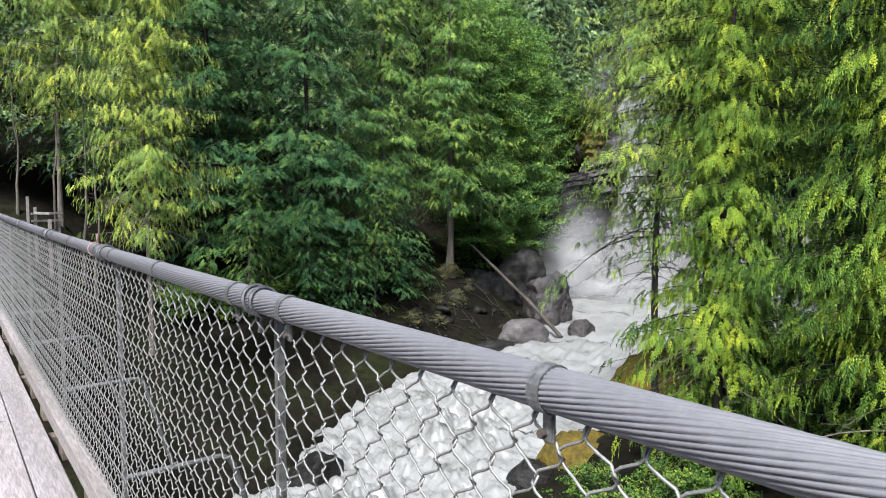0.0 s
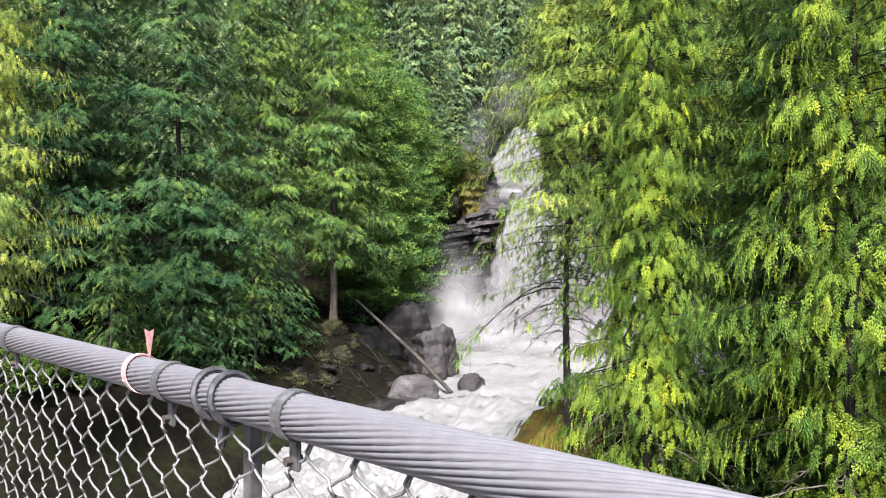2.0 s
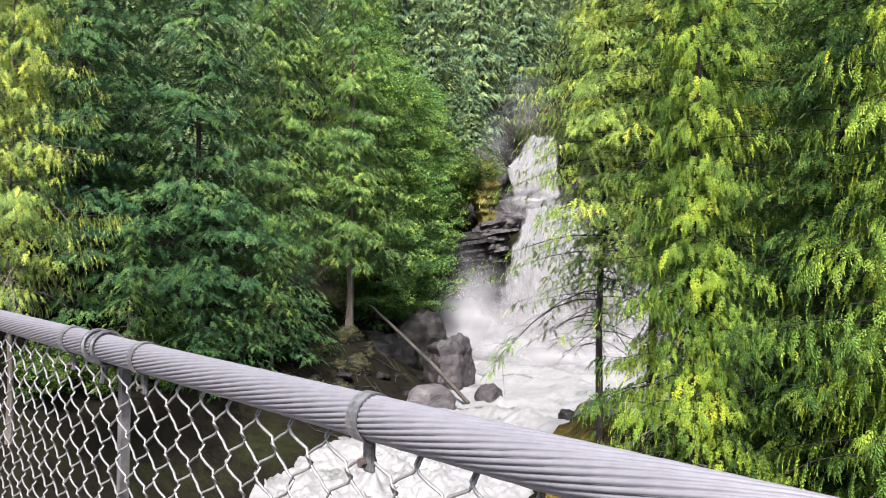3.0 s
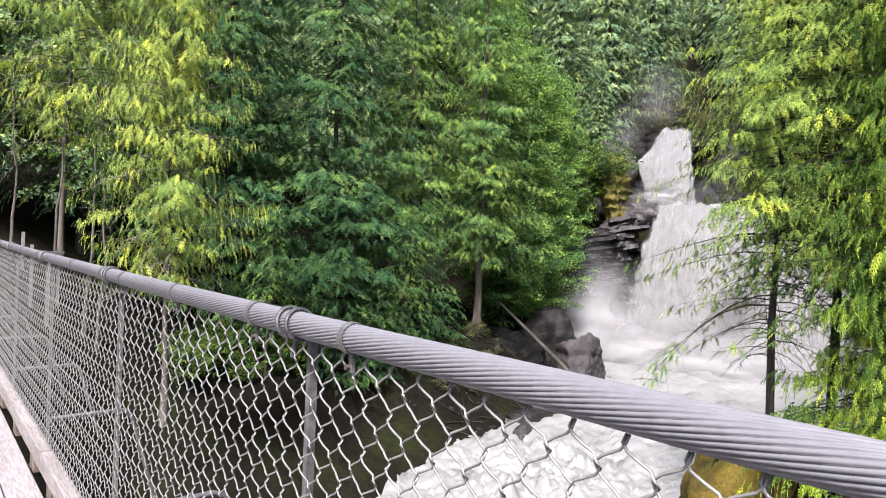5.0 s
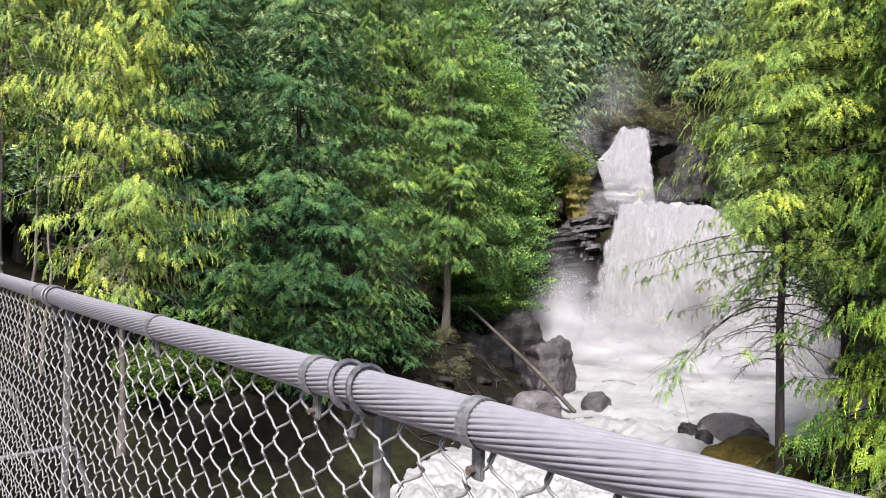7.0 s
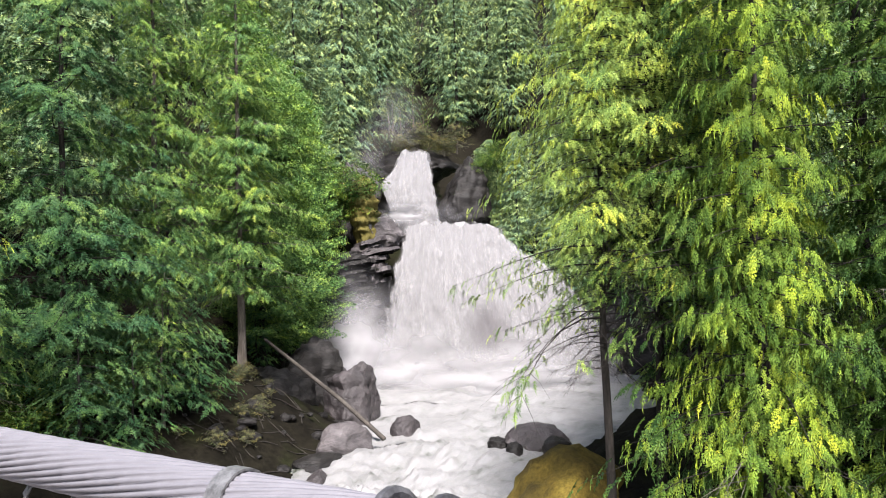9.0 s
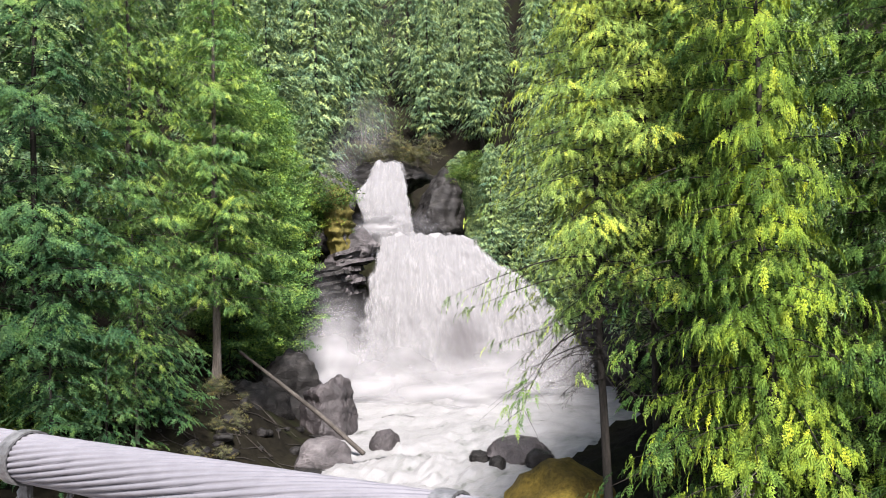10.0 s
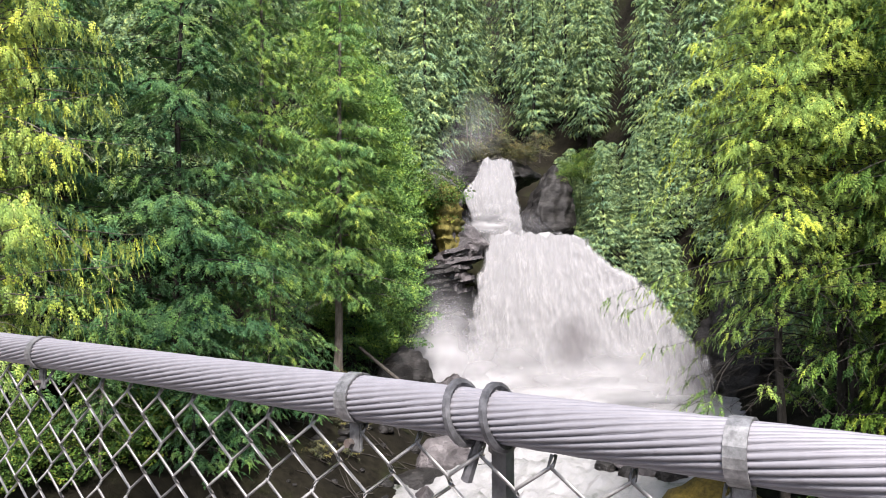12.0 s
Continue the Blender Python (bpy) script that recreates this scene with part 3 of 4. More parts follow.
# ---- trees ----
def frond_template(pairs, sub, width, angle, sagging, lean=0.12, slim=1.0):
    """A flat twice-divided frond of unit length along x; side sprays share the rib, so that it is one piece."""
    rib = [i / pairs * 0.86 for i in range(pairs + 1)]
    pts, tris = [(x, 0.0) for x in rib], []
    for i in range(pairs):
        k = i / (pairs - 1)
        ln = width * ((0.7 + 1.2 * k) if k < 0.25 else 1.0 - 0.62 * (k - 0.25) / 0.75)
        th = angle * (1.05 - 0.4 * k)
        for sg in (-1, 1):
            c, n = math.cos(th), sg * math.sin(th)
            r = ln * (1.0 if (i + (sg > 0)) % 2 else 0.88)
            chain = [i]
            for j in range(1, sub + 1):
                q = r * j / sub
                pts.append((rib[i] + c * q, n * q))
                chain.append(len(pts) - 1)
            tris.append((i, i + 1, chain[1]))
            for j in range(sub):
                q, w = r * (j + 0.5) / sub, 0.62 * r / sub * (1.15 - 0.5 * j / sub) * slim
                for side in (-1, 1):
                    pts.append((rib[i] + c * (q + w * 0.9) - n * side * w, n * (q + w * 0.9) + c * side * w))
                    tris.append((chain[j], chain[j + 1], len(pts) - 1))
    pts.append((1.0, 0.03))
    tris.append((pairs - 1, pairs, len(pts) - 1))
    return np.array([(x, y, -sagging * x * x - (sagging + lean) * abs(y) ** 1.5 + 0.02 * math.sin(17 * x + 9 * y)) for x, y in pts]), np.array(tris)


def leaf_template(count, seed, small, large):
    """A loose bunch of broad pointed leaves."""
    rng, pts, tris = random.Random(seed), [], []
    for _ in range(count):
        x, y, z0 = rng.uniform(0, 1), rng.uniform(-0.45, 0.45), rng.uniform(-0.3, 0.3)
        a, ln, tilt = rng.uniform(-3.1, 3.1), rng.uniform(small, large), rng.uniform(-0.7, 0.7)
        n = len(pts)
        for l, w in ((0, 0), (0.45, -0.38), (1, 0), (0.45, 0.38)):
            pts.append((x + math.cos(a) * l * ln - math.sin(a) * w * ln, y + math.sin(a) * l * ln + math.cos(a) * w * ln, z0 + l * ln * tilt - w * ln * tilt))
        tris += [(n, n + 1, n + 2), (n, n + 2, n + 3)]
    return np.array(pts), np.array(tris)


TEMPLATES = {
    "cedar": frond_template(5, 2, 0.36, 0.62, 0.36, slim=0.72),
    "cedar_soft": frond_template(4, 2, 0.36, 0.6, 0.4, slim=0.6),
    "hemlock": frond_template(5, 2, 0.3, 0.66, 0.28, slim=0.66),
    "far": frond_template(4, 1, 0.24, 0.7, 0.3, slim=0.8),
    "broad": leaf_template(10, 4, 0.22, 0.36),
}


def set_sprays(kind, origin, axis, normal, size):
    """All fronds of a crown as one set of triangles."""
    t, tris = TEMPLATES[kind]
    o, x, z = (np.asarray(q, dtype=float) for q in (origin, axis, normal))
    x = x / (np.linalg.norm(x, axis=1)[:, None] + 1e-9)
    y = np.cross(z, x)
    y /= np.linalg.norm(y, axis=1)[:, None] + 1e-9
    z = np.cross(x, y)
    v = o[:, None] + np.asarray(size)[:, None, None] * (t[None, :, 0:1] * x[:, None] + t[None, :, 1:2] * y[:, None] + t[None, :, 2:3] * z[:, None])
    f = tris[None] + (np.arange(len(o)) * len(t))[:, None, None]
    return v.reshape(-1, 3), f.reshape(-1, 3)


def tree_meshes(seed, spray, height, clear, radius, branches, size, trunk_r, leaf_mat, bark_mat, droop=0.35, rise=0.25, power=0.8, bare=0.0, hang=0.6, face=0.6, twig=0.34, twig_gap=0.2, fan_gap=0.2, gaps=0.15, top=0.06, dead=0.0, dead_mat=None, limb_n=6, layers=0, out_jit=0.15):
    """Meshes of one tree that stands at the origin: limbs carry side twigs, and the twigs carry fronds."""
    rng = np.random.default_rng(seed)
    crown_o, crown_x, crown_z, crown_s = [], [], [], []
    limbs, withered_limbs = Pile(), Pile()
    n_tr = 14
    tz = np.linspace(0, 1, n_tr)
    wob = np.cumsum(rng.normal(0, 0.05, (n_tr, 2)), axis=0)
    tp = np.stack([wob[:, 0], wob[:, 1], tz * height], -1)
    tr = trunk_r * (1 - 0.93 * tz) * (1 + 0.55 * np.exp(-tz * height / 0.5))
    tp[0, 2] = -0.6
    up = np.array([0, 0, 1.0])
    for b in range(branches):
        h = clear + (1 - clear) * ((b + rng.uniform(0, 1)) / branches)
        if layers:
            lay = (h - clear) / (1 - clear) * layers
            h = clear + (1 - clear) * (math.floor(lay) + 0.5 + 0.35 * (lay - math.floor(lay) - 0.5) + 0.3 * math.sin(b * 1.7)) / layers
            h = min(h, 0.995)
        k = max(0.0, (h - clear) / (1 - clear))
        prof = (1 - k) ** power * min(1.0, 0.6 + k * 4) + top
        length = radius * prof * rng.uniform(0.55, 1.0 + out_jit)
        az = b * 2.399963 + rng.uniform(-0.5, 0.5)
        base = np.array([np.interp(h, tz, tp[:, i]) for i in range(3)])
        d = np.array([math.cos(az), math.sin(az), 0.0])
        side = np.array([-d[1], d[0], 0.0])
        r_, dr_ = rise * rng.uniform(0.5, 1.5), droop * rng.uniform(0.7, 1.35)
        s = np.linspace(0, 1, limb_n)
        is_dead = rng.uniform() < dead * max(0, 1 - k * 2.2)
        if is_dead:
            length *= rng.uniform(0.35, 1.0)
            r_, dr_ = rng.uniform(-0.1, 0.3), rng.uniform(0.3, 0.9)
        path = base + d * (s * length)[:, None] + up * (length * (r_ * s - dr_ * s * s + 0.14 * s ** 4))[:, None] + side * (length * 0.07 * np.sin(s * 3 + b))[:, None]
        (withered_limbs if is_dead else limbs).add(*tube(path, np.linspace(0.007 + 0.006 * length, 0.003, limb_n), 3))
        if is_dead:
            for _ in range(9):
                q = rng.uniform(0.25, 0.98)
                p0 = np.array([np.interp(q, s, path[:, i]) for i in range(3)])
                sv = side * rng.choice((-1, 1)) * rng.uniform(0.2, 0.7) + d * 0.5 + up * rng.uniform(-0.6, 0.1)
                ln = length * rng.uniform(0.12, 0.4)
                withered_limbs.add(*tube([p0, p0 + sv * ln * 0.5, p0 + sv * ln + up * -0.12 * ln], (0.008, 0.005, 0.003), 3))
            if rng.uniform() < 0.6:
                continue
        n_tw = max(4, int(2 * length / twig_gap))
        q = bare + (1 - bare) * (np.arange(n_tw) + rng.uniform(0, 1, n_tw)) / n_tw
        if is_dead:
            q = q[q > 0.7]
        keep = rng.uniform(0, 1, len(q)) > gaps
        q = q[keep]
        if not len(q):
            continue
        sg = np.where(np.arange(len(q)) % 2, 1.0, -1.0)
        tl = length * twig * (1.08 - q) * rng.uniform(0.5, 1.25, len(q)) + size * 0.6
        out = 0.55 + 0.5 * q
        td = d[None] * out[:, None] + side[None] * (sg * (1.15 - 0.6 * q))[:, None]
        td /= np.linalg.norm(td, axis=1)[:, None]
        p0 = np.stack([np.interp(q, s, path[:, i]) for i in range(3)], -1)
        p0[:, 2] += rng.normal(0, 0.02 + 0.012 * length, len(q))
        nf = np.maximum(2, (tl / fan_gap).astype(int))
        idx = np.repeat(np.arange(len(q)), nf)
        j = np.concatenate([np.arange(n) for n in nf])
        w = (j + rng.uniform(0.2, 1.0, len(j))) / nf[idx]
        m = len(idx)
        pos = p0[idx] + td[idx] * (tl[idx] * w * 0.85)[:, None] - up * (hang * 0.45 * tl[idx] * w * w)[:, None] + rng.normal(0, size * 0.12, (m, 3))
        perp = np.cross(up[None], td[idx])
        flip = np.where(j % 2, 1.0, -1.0)
        ax = td[idx] * (0.55 + 0.3 * w)[:, None] + perp * (flip * rng.uniform(0.1, 0.8, m) * (1.1 - w))[:, None] - up * (hang * rng.uniform(0.5, 1.5, m))[:, None]
        nz = up * (1.0 - 0.5 * face) + d[None] * face + rng.normal(0, 0.28, (m, 3))
        crown_o.append(pos)
        crown_x.append(ax)
        crown_z.append(nz)
        crown_s.append(size * rng.uniform(0.6, 1.35, m))
    v, f = set_sprays(spray, np.concatenate(crown_o), np.concatenate(crown_x), np.concatenate(crown_z), np.concatenate(crown_s))
    tv, tf = tube(tp, tr, 9)
    meshes = {"trunk": mesh_np("trunk", tv, tf, bark_mat, True), "bough": limbs.mesh("bough", bark_mat), "crown": mesh_np("crown", v, f, leaf_mat)}
    if withered_limbs.n:
        meshes["dead_branch"] = withered_limbs.mesh("dead_branch", dead_mat or bark_mat)
    return meshes


def tree(meshes, x, y, label, category="tree", scale=1.0, turn=0.0, group="", z=None, wide=1.0, name="conifer_tree"):
    root = new(name)
    root.matrix_world = Matrix.LocRotScale((x, y, rough_height(x, y) if z is None else z), Euler((0, 0, radians(turn))), (scale * wide, scale * wide, scale))
    trunk = under(new("trunk", meshes["trunk"]), root)
    under(new("crown", meshes["crown"]), root)
    for key in ("bough", "dead_branch"):
        if key in meshes:
            tagged(under(new(key, meshes[key]), trunk), kind="stuff")
    return tagged(root, label, category, group)


# near bank: bright cedars
cedar_a = tree_meshes(31, "cedar", 17, 0.04, 3.5, 180, 0.4, 0.17, M_cedar_bright, M_bark, droop=0.55, rise=0.3, hang=1.0, face=0.85, power=0.75, twig_gap=0.28, fan_gap=0.24, gaps=0.12, dead=0.25, dead_mat=M_twig)
cedar_b = tree_meshes(32, "cedar", 19, 0.04, 3.8, 175, 0.42, 0.17, M_cedar_mid, M_bark, droop=0.45, rise=0.22, hang=0.6, face=0.6, power=0.7, twig_gap=0.3, fan_gap=0.27, gaps=0.12, dead=0.2, dead_mat=M_twig)
cedar_c = tree_meshes(33, "cedar_soft", 20, 0.26, 4.1, 230, 0.32, 0.14, M_cedar_soft, M_bark, droop=0.45, rise=0.1, hang=0.7, face=0.65, power=0.62, twig_gap=0.26, fan_gap=0.23, gaps=0.1, dead=1.2)
NEAR = "cedars on the near bank"
tree(cedar_a, 16.3, 10.9, "bright yellow-green cedar with drooping sprays on the near bank", group=NEAR, name="cedar_tree", turn=20, wide=0.85)
tree(cedar_b, 18.2, 8.2, "green cedar with layered drooping boughs on the near bank", group=NEAR, name="cedar_tree", turn=130)
tree(cedar_a, 15.4, 6.2, "bright yellow-green cedar with drooping sprays on the near bank", group=NEAR, name="cedar_tree", turn=250, scale=1.05, wide=0.85)
tree(cedar_b, 15.5, 1.5, "green cedar with layered drooping boughs on the near bank", group=NEAR, name="cedar_tree", turn=40, scale=1.05)
tree(cedar_b, 19.0, 11.8, "green cedar with layered drooping boughs on the near bank", group=NEAR, name="cedar_tree", turn=300, scale=1.1)
tree(cedar_c, 19.45, 15.35, "slender cedar with soft yellow-green crown and bare lower branches", group=NEAR, name="cedar_tree", turn=40)
tree(cedar_c, 20.4, 14.2, "slender cedar with soft yellow-green crown and bare lower branches", group=NEAR, name="cedar_tree", turn=200, scale=1.1)
tree(cedar_c, 23.0, 13.6, "slender cedar with soft yellow-green crown and bare lower branches", group=NEAR, name="cedar_tree", turn=120, scale=1.15)
tree(cedar_c, 26.0, 14.5, "slender cedar with soft yellow-green crown and bare lower branches", group=NEAR, name="cedar_tree", turn=310, scale=1.2)

# far bank: yellow cedar, hemlocks, broad-leaved wall
yellow = tree_meshes(41, "cedar_soft", 18, 0.2, 3.7, 260, 0.36, 0.11, M_cedar_yellow, M_bark_grey, droop=0.4, rise=0.36, hang=0.8, face=0.7, power=0.6, twig_gap=0.28, fan_gap=0.26, gaps=0.12, dead=0.7, dead_mat=M_twig)
hem_a = tree_meshes(42, "hemlock", 27, 0.05, 5.6, 180, 0.7, 0.17, M_hemlock, M_bark, droop=0.46, rise=0.26, hang=0.4, face=0.5, power=0.8, twig_gap=0.42, fan_gap=0.4, gaps=0.08, layers=16)
hem_b = tree_meshes(43, "hemlock", 26, 0.17, 4.7, 190, 0.62, 0.24, M_hemlock_green, M_bark_grey, droop=0.5, rise=0.26, hang=0.55, face=0.6, power=0.65, twig_gap=0.4, fan_gap=0.38, gaps=0.1, layers=19, dead=0.2, dead_mat=M_twig)
leafy = tree_meshes(44, "broad", 20, 0.06, 3.2, 200, 0.4, 0.2, M_maple, M_bark, droop=0.25, rise=0.35, hang=0.25, power=0.45, twig_gap=0.3, fan_gap=0.3, gaps=0.1, top=0.2)
sapling = tree_meshes(45, "hemlock", 8.0, 0.2, 2.0, 60, 0.5, 0.07, M_hemlock_green, M_bark_grey, droop=0.3, rise=0.1, hang=0.4, face=0.4, twig_gap=0.42, fan_gap=0.42, gaps=0.15, dead=0.4, dead_mat=M_twig)
young = tree_meshes(46, "hemlock", 6.5, 0.03, 2.5, 60, 0.55, 0.08, M_hemlock, M_bark, layers=8, droop=0.45, rise=0.15, hang=0.35, face=0.4, power=0.7, twig_gap=0.42, fan_gap=0.42)
shrub = tree_meshes(47, "broad", 2.6, 0.02, 1.5, 34, 0.4, 0.04, M_bush, M_bark, droop=0.3, rise=0.6, hang=0.2, power=0.4, top=0.3, twig_gap=0.4, fan_gap=0.4)
snag = tree_meshes(48, "far", 11.0, 0.1, 1.3, 40, 0.35, 0.16, M_bush, M_bark_grey, droop=0.3, rise=0.1, dead=3.0, twig_gap=0.5, fan_gap=0.5)
FAR = "trees on the far bank"
tree(yellow, 6.3, 27.3, "pale yellow-green cedar with dead grey twigs inside its crown", group=FAR, name="cedar_tree", z=-4.0, wide=0.8)
tree(yellow, 4.2, 33.6, "pale yellow-green cedar with a bare grey trunk", group=FAR, name="cedar_tree", turn=140, scale=1.15, wide=0.75)
tree(hem_a, 16.6, 36.6, "large dark green hemlock with layered drooping boughs", group=FAR, name="hemlock_tree", turn=30)
tree(hem_b, 27.6, 38.4, "tall green hemlock with a bare weathered lower trunk", group=FAR, name="hemlock_tree", turn=75, z=-4.3)
tree(hem_b, 22.6, 39.0, "tall green hemlock with drooping boughs", group=FAR, name="hemlock_tree", turn=200, scale=0.95)
tree(hem_a, 11.6, 37.5, "large dark green hemlock with layered drooping boughs", group=FAR, name="hemlock_tree", turn=160, scale=1.0)
tree(hem_b, 2.0, 41.0, "tall green hemlock with drooping boughs", group=FAR, name="hemlock_tree", turn=100, scale=0.9)
tree(hem_b, 7.5, 42.0, "tall green hemlock with drooping boughs", group=FAR, name="hemlock_tree", turn=10, scale=1.0)
for i, (x, y, sc) in enumerate(((15.0, 39.5, 1.0), (20.0, 35.0, 0.95), (12.4, 34.2, 0.9))):
    tree(sapling, x, y, "slender hemlock sapling with a thin pale stem", group=FAR, name="hemlock_sapling", turn=80 * i, scale=sc)
for i, (x, y, sc) in enumerate(((15.4, 33.4, 1.0), (18.0, 34.2, 0.85), (20.8, 35.8, 1.05), (23.0, 36.4, 0.8), (17.0, 37.0, 1.1), (32.4, 42.2, 0.7))):
    tree(young, x, y, "young dark green hemlock with boughs down to the ground", group=FAR, name="hemlock_sapling", turn=67 * i, scale=sc)
for i, (x, y, sc) in enumerate(((33.2, 42.6, 1.0), (36.6, 44.2, 1.05), (40.2, 46.2, 1.05), (43.6, 49.2, 1.1), (35.8, 47.0, 1.2), (46.6, 51.4, 1.1))):
    tree(leafy, x, y, "leafy bright green broad-leaved tree lining the gorge", group=FAR, name="broadleaf_tree", turn=70 * i, scale=sc)
pole = tree_meshes(49, "far", 9.0, 0.45, 0.9, 24, 0.35, 0.07, M_bush, M_bark_grey, droop=0.3, rise=0.1, dead=0.9, twig_gap=0.5, fan_gap=0.5)
for i, (x, y, sc) in enumerate(((3.8, 32.0, 0.9), (4.7, 31.4, 1.0), (5.1, 31.2, 0.95), (2.7, 33.2, 0.8))):
    tree(pole, x, y, "thin bare pale pole of a dying conifer", group=FAR, name="bare_tree", turn=50 * i, scale=sc)
rs = random.Random(8)
for i in range(34):
    if i < 16:
        x, y = rs.uniform(10.5, 21), rs.uniform(0, 15)
        if y > x - 1.0:
            y = x - 2.5
    else:
        t = rs.uniform(0, 1)
        x, y = 8 + 14 * t, 31.5 + 5.0 * t + rs.uniform(0.2, 3.5)
    tree(shrub, x, y, "low leafy shrub on the mossy bank", "shrub", rs.uniform(0.35, 0.75), rs.uniform(0, 360), "shrubs on the banks", name="shrub")
for i in range(16):
    lat, out, z = (rs.uniform(-13, -9.5), rs.uniform(-1, 3), rs.uniform(2.5, 8)) if i < 8 else (rs.uniform(0.5, 5), rs.uniform(-9, -5), rs.uniform(10, 13))
    p = FALL + F_RIGHT * lat + F_OUT * out
    tree(shrub, p.x, p.y, "leafy shrub clinging to the cliff", "shrub", rs.uniform(0.8, 1.3) if i < 8 else rs.uniform(0.35, 0.7), rs.uniform(0, 360), "shrubs on the cliffs", z=z, name="shrub")
for i in range(16):
    p = FALL + F_RIGHT * rs.uniform(-10, -3) + F_OUT * rs.uniform(-26, -15)
    tree(snag, p.x, p.y, "dead grey snag above the waterfall", "dead tree", rs.uniform(0.7, 1.2), rs.uniform(0, 360), "snags above the waterfall", name="dead_tree")

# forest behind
far_a = tree_meshes(51, "far", 30, 0.08, 4.8, 190, 1.0, 0.28, M_far_hazed, M_bark, droop=0.4, rise=0.18, hang=0.5, face=0.5, power=0.8, limb_n=3, layers=28, twig_gap=0.8, fan_gap=0.65, gaps=0.05)
far_b = tree_meshes(52, "far", 28, 0.1, 4.4, 190, 0.95, 0.28, M_far_hazed, M_bark, droop=0.45, rise=0.2, hang=0.55, face=0.5, power=0.7, limb_n=3, layers=26, twig_gap=0.75, fan_gap=0.6, gaps=0.05)
rng = random.Random(11)
BACK = "forest trees on the slopes"
spots = []
tries = 0
while len(spots) < 120 and tries < 40000:
    tries += 1
    az, dist = radians(rng.uniform(-8, 88)), 24 + 96 * rng.random() ** 0.8
    x, y = dist * math.sin(az), 6 + dist * math.cos(az)
    u, s, hw = (float(q) for q in course(np.array(x), np.array(y)))
    d = abs(s) - hw
    if s > 0 and (d < 13 if u < U_FALL else d < 4.0) and u < U_TOP + 7:
        continue
    if s < 0 and (d < 16 if u < ALONG[7] else d < 5.0) and u < U_TOP + 7:
        continue
    if d > 48 or (x < 9 and y < 40) or (s < 0 and x < 24):
        continue
    if any((x - a) ** 2 + (y - b) ** 2 < 4.0 ** 2 for a, b in spots):
        continue
    spots.append((x, y))
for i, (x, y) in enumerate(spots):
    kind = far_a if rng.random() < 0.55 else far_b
    tree(kind, x, y, "conifer in the forest on the slope, with haze in its leaf colour", group=BACK, turn=rng.uniform(0, 360), scale=rng.uniform(0.75, 1.15))

hem_c = tree_meshes(53, "hemlock", 27, 0.06, 4.4, 165, 0.75, 0.26, M_hemlock_green, M_bark, droop=0.45, rise=0.18, hang=0.35, face=0.4, power=0.7, gaps=0.1, layers=20, limb_n=4, twig_gap=0.65, fan_gap=0.6)
for i, (x, y, sc) in enumerate(((20.5, 6.5, 1.0), (24.0, 9.0, 1.05), (21.0, 2.0, 0.95), (28.5, 12.0, 1.0), (33.0, 15.5, 1.05), (27.0, 4.5, 1.0), (37.0, 13.0, 1.1), (44.0, 17.0, 1.1), (52.0, 20.0, 1.1))):
    tree(hem_c if i < 6 else far_b, x, y, "tall hemlock standing behind the bright cedars", group="hemlocks on the near bank", name="hemlock_tree", turn=50 * i, scale=sc)
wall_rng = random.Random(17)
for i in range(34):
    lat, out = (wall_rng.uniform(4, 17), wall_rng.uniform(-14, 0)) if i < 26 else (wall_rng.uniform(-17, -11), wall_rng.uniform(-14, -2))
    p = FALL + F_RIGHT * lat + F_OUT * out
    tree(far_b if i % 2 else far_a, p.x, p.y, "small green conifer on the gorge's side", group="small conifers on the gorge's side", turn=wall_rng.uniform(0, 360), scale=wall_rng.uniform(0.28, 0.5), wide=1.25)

brush = tree_meshes(54, "broad", 2.2, 0.02, 1.6, 40, 0.3, 0.05, M_brush, M_bark_grey, droop=0.3, rise=0.5, hang=0.3, power=0.4, top=0.3, twig_gap=0.5, fan_gap=0.5, dead=1.0, dead_mat=M_twig)
for i in range(26):
    lat, out = wall_rng.uniform(-9.0, 3.5), wall_rng.uniform(-17, -9.5)
    p = FALL + F_RIGHT * lat + F_OUT * out
    tree(brush, p.x, p.y, "tangled brown brush on the bank above the waterfall", "brush", wall_rng.uniform(0.6, 1.2), wall_rng.uniform(0, 360), "brush above the waterfall", z=max(rough_height(p.x, p.y), 14.3 if lat < 0 and out < -10.5 else -9.0), name="brush")
for i in range(14):
    lat, out = wall_rng.uniform(0.5, 9.0), wall_rng.uniform(-19, -8)
    p = FALL + F_RIGHT * lat + F_OUT * out
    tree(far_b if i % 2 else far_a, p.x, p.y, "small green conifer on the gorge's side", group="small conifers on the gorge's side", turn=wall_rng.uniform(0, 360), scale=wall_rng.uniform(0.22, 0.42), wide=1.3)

# ---- bridge ----
Y0, Y1 = -13.0, 33.0
RAIL_X, RAIL_Z, RAIL_R = 0.40, 1.10, 0.024


def sag(y):
    return 0.0012 * y * y - 0.012 * y


def cable_mesh():
    lobes, per = 24, 5
    ys = np.concatenate([np.arange(-2.0, 14, 0.04), np.arange(14, Y1, 0.1)])
    n = lobes * per
    a = np.arange(n) / n * 2 * np.pi
    t = (np.arange(n) % per) / per * 2 - 1
    rr = RAIL_R * (1 - 0.11 * np.abs(t) ** 3)
    rows = []
    for y in ys:
        tw = a + (y / 0.8) * 2 * np.pi
        rows.append(np.stack([RAIL_X + rr * np.cos(tw), np.full(n, y), RAIL_Z + sag(y) + rr * np.sin(tw)], -1))
    return mesh_np("handrail_cable", np.concatenate(rows), grid_faces(len(ys), n, True), M_cable, True)


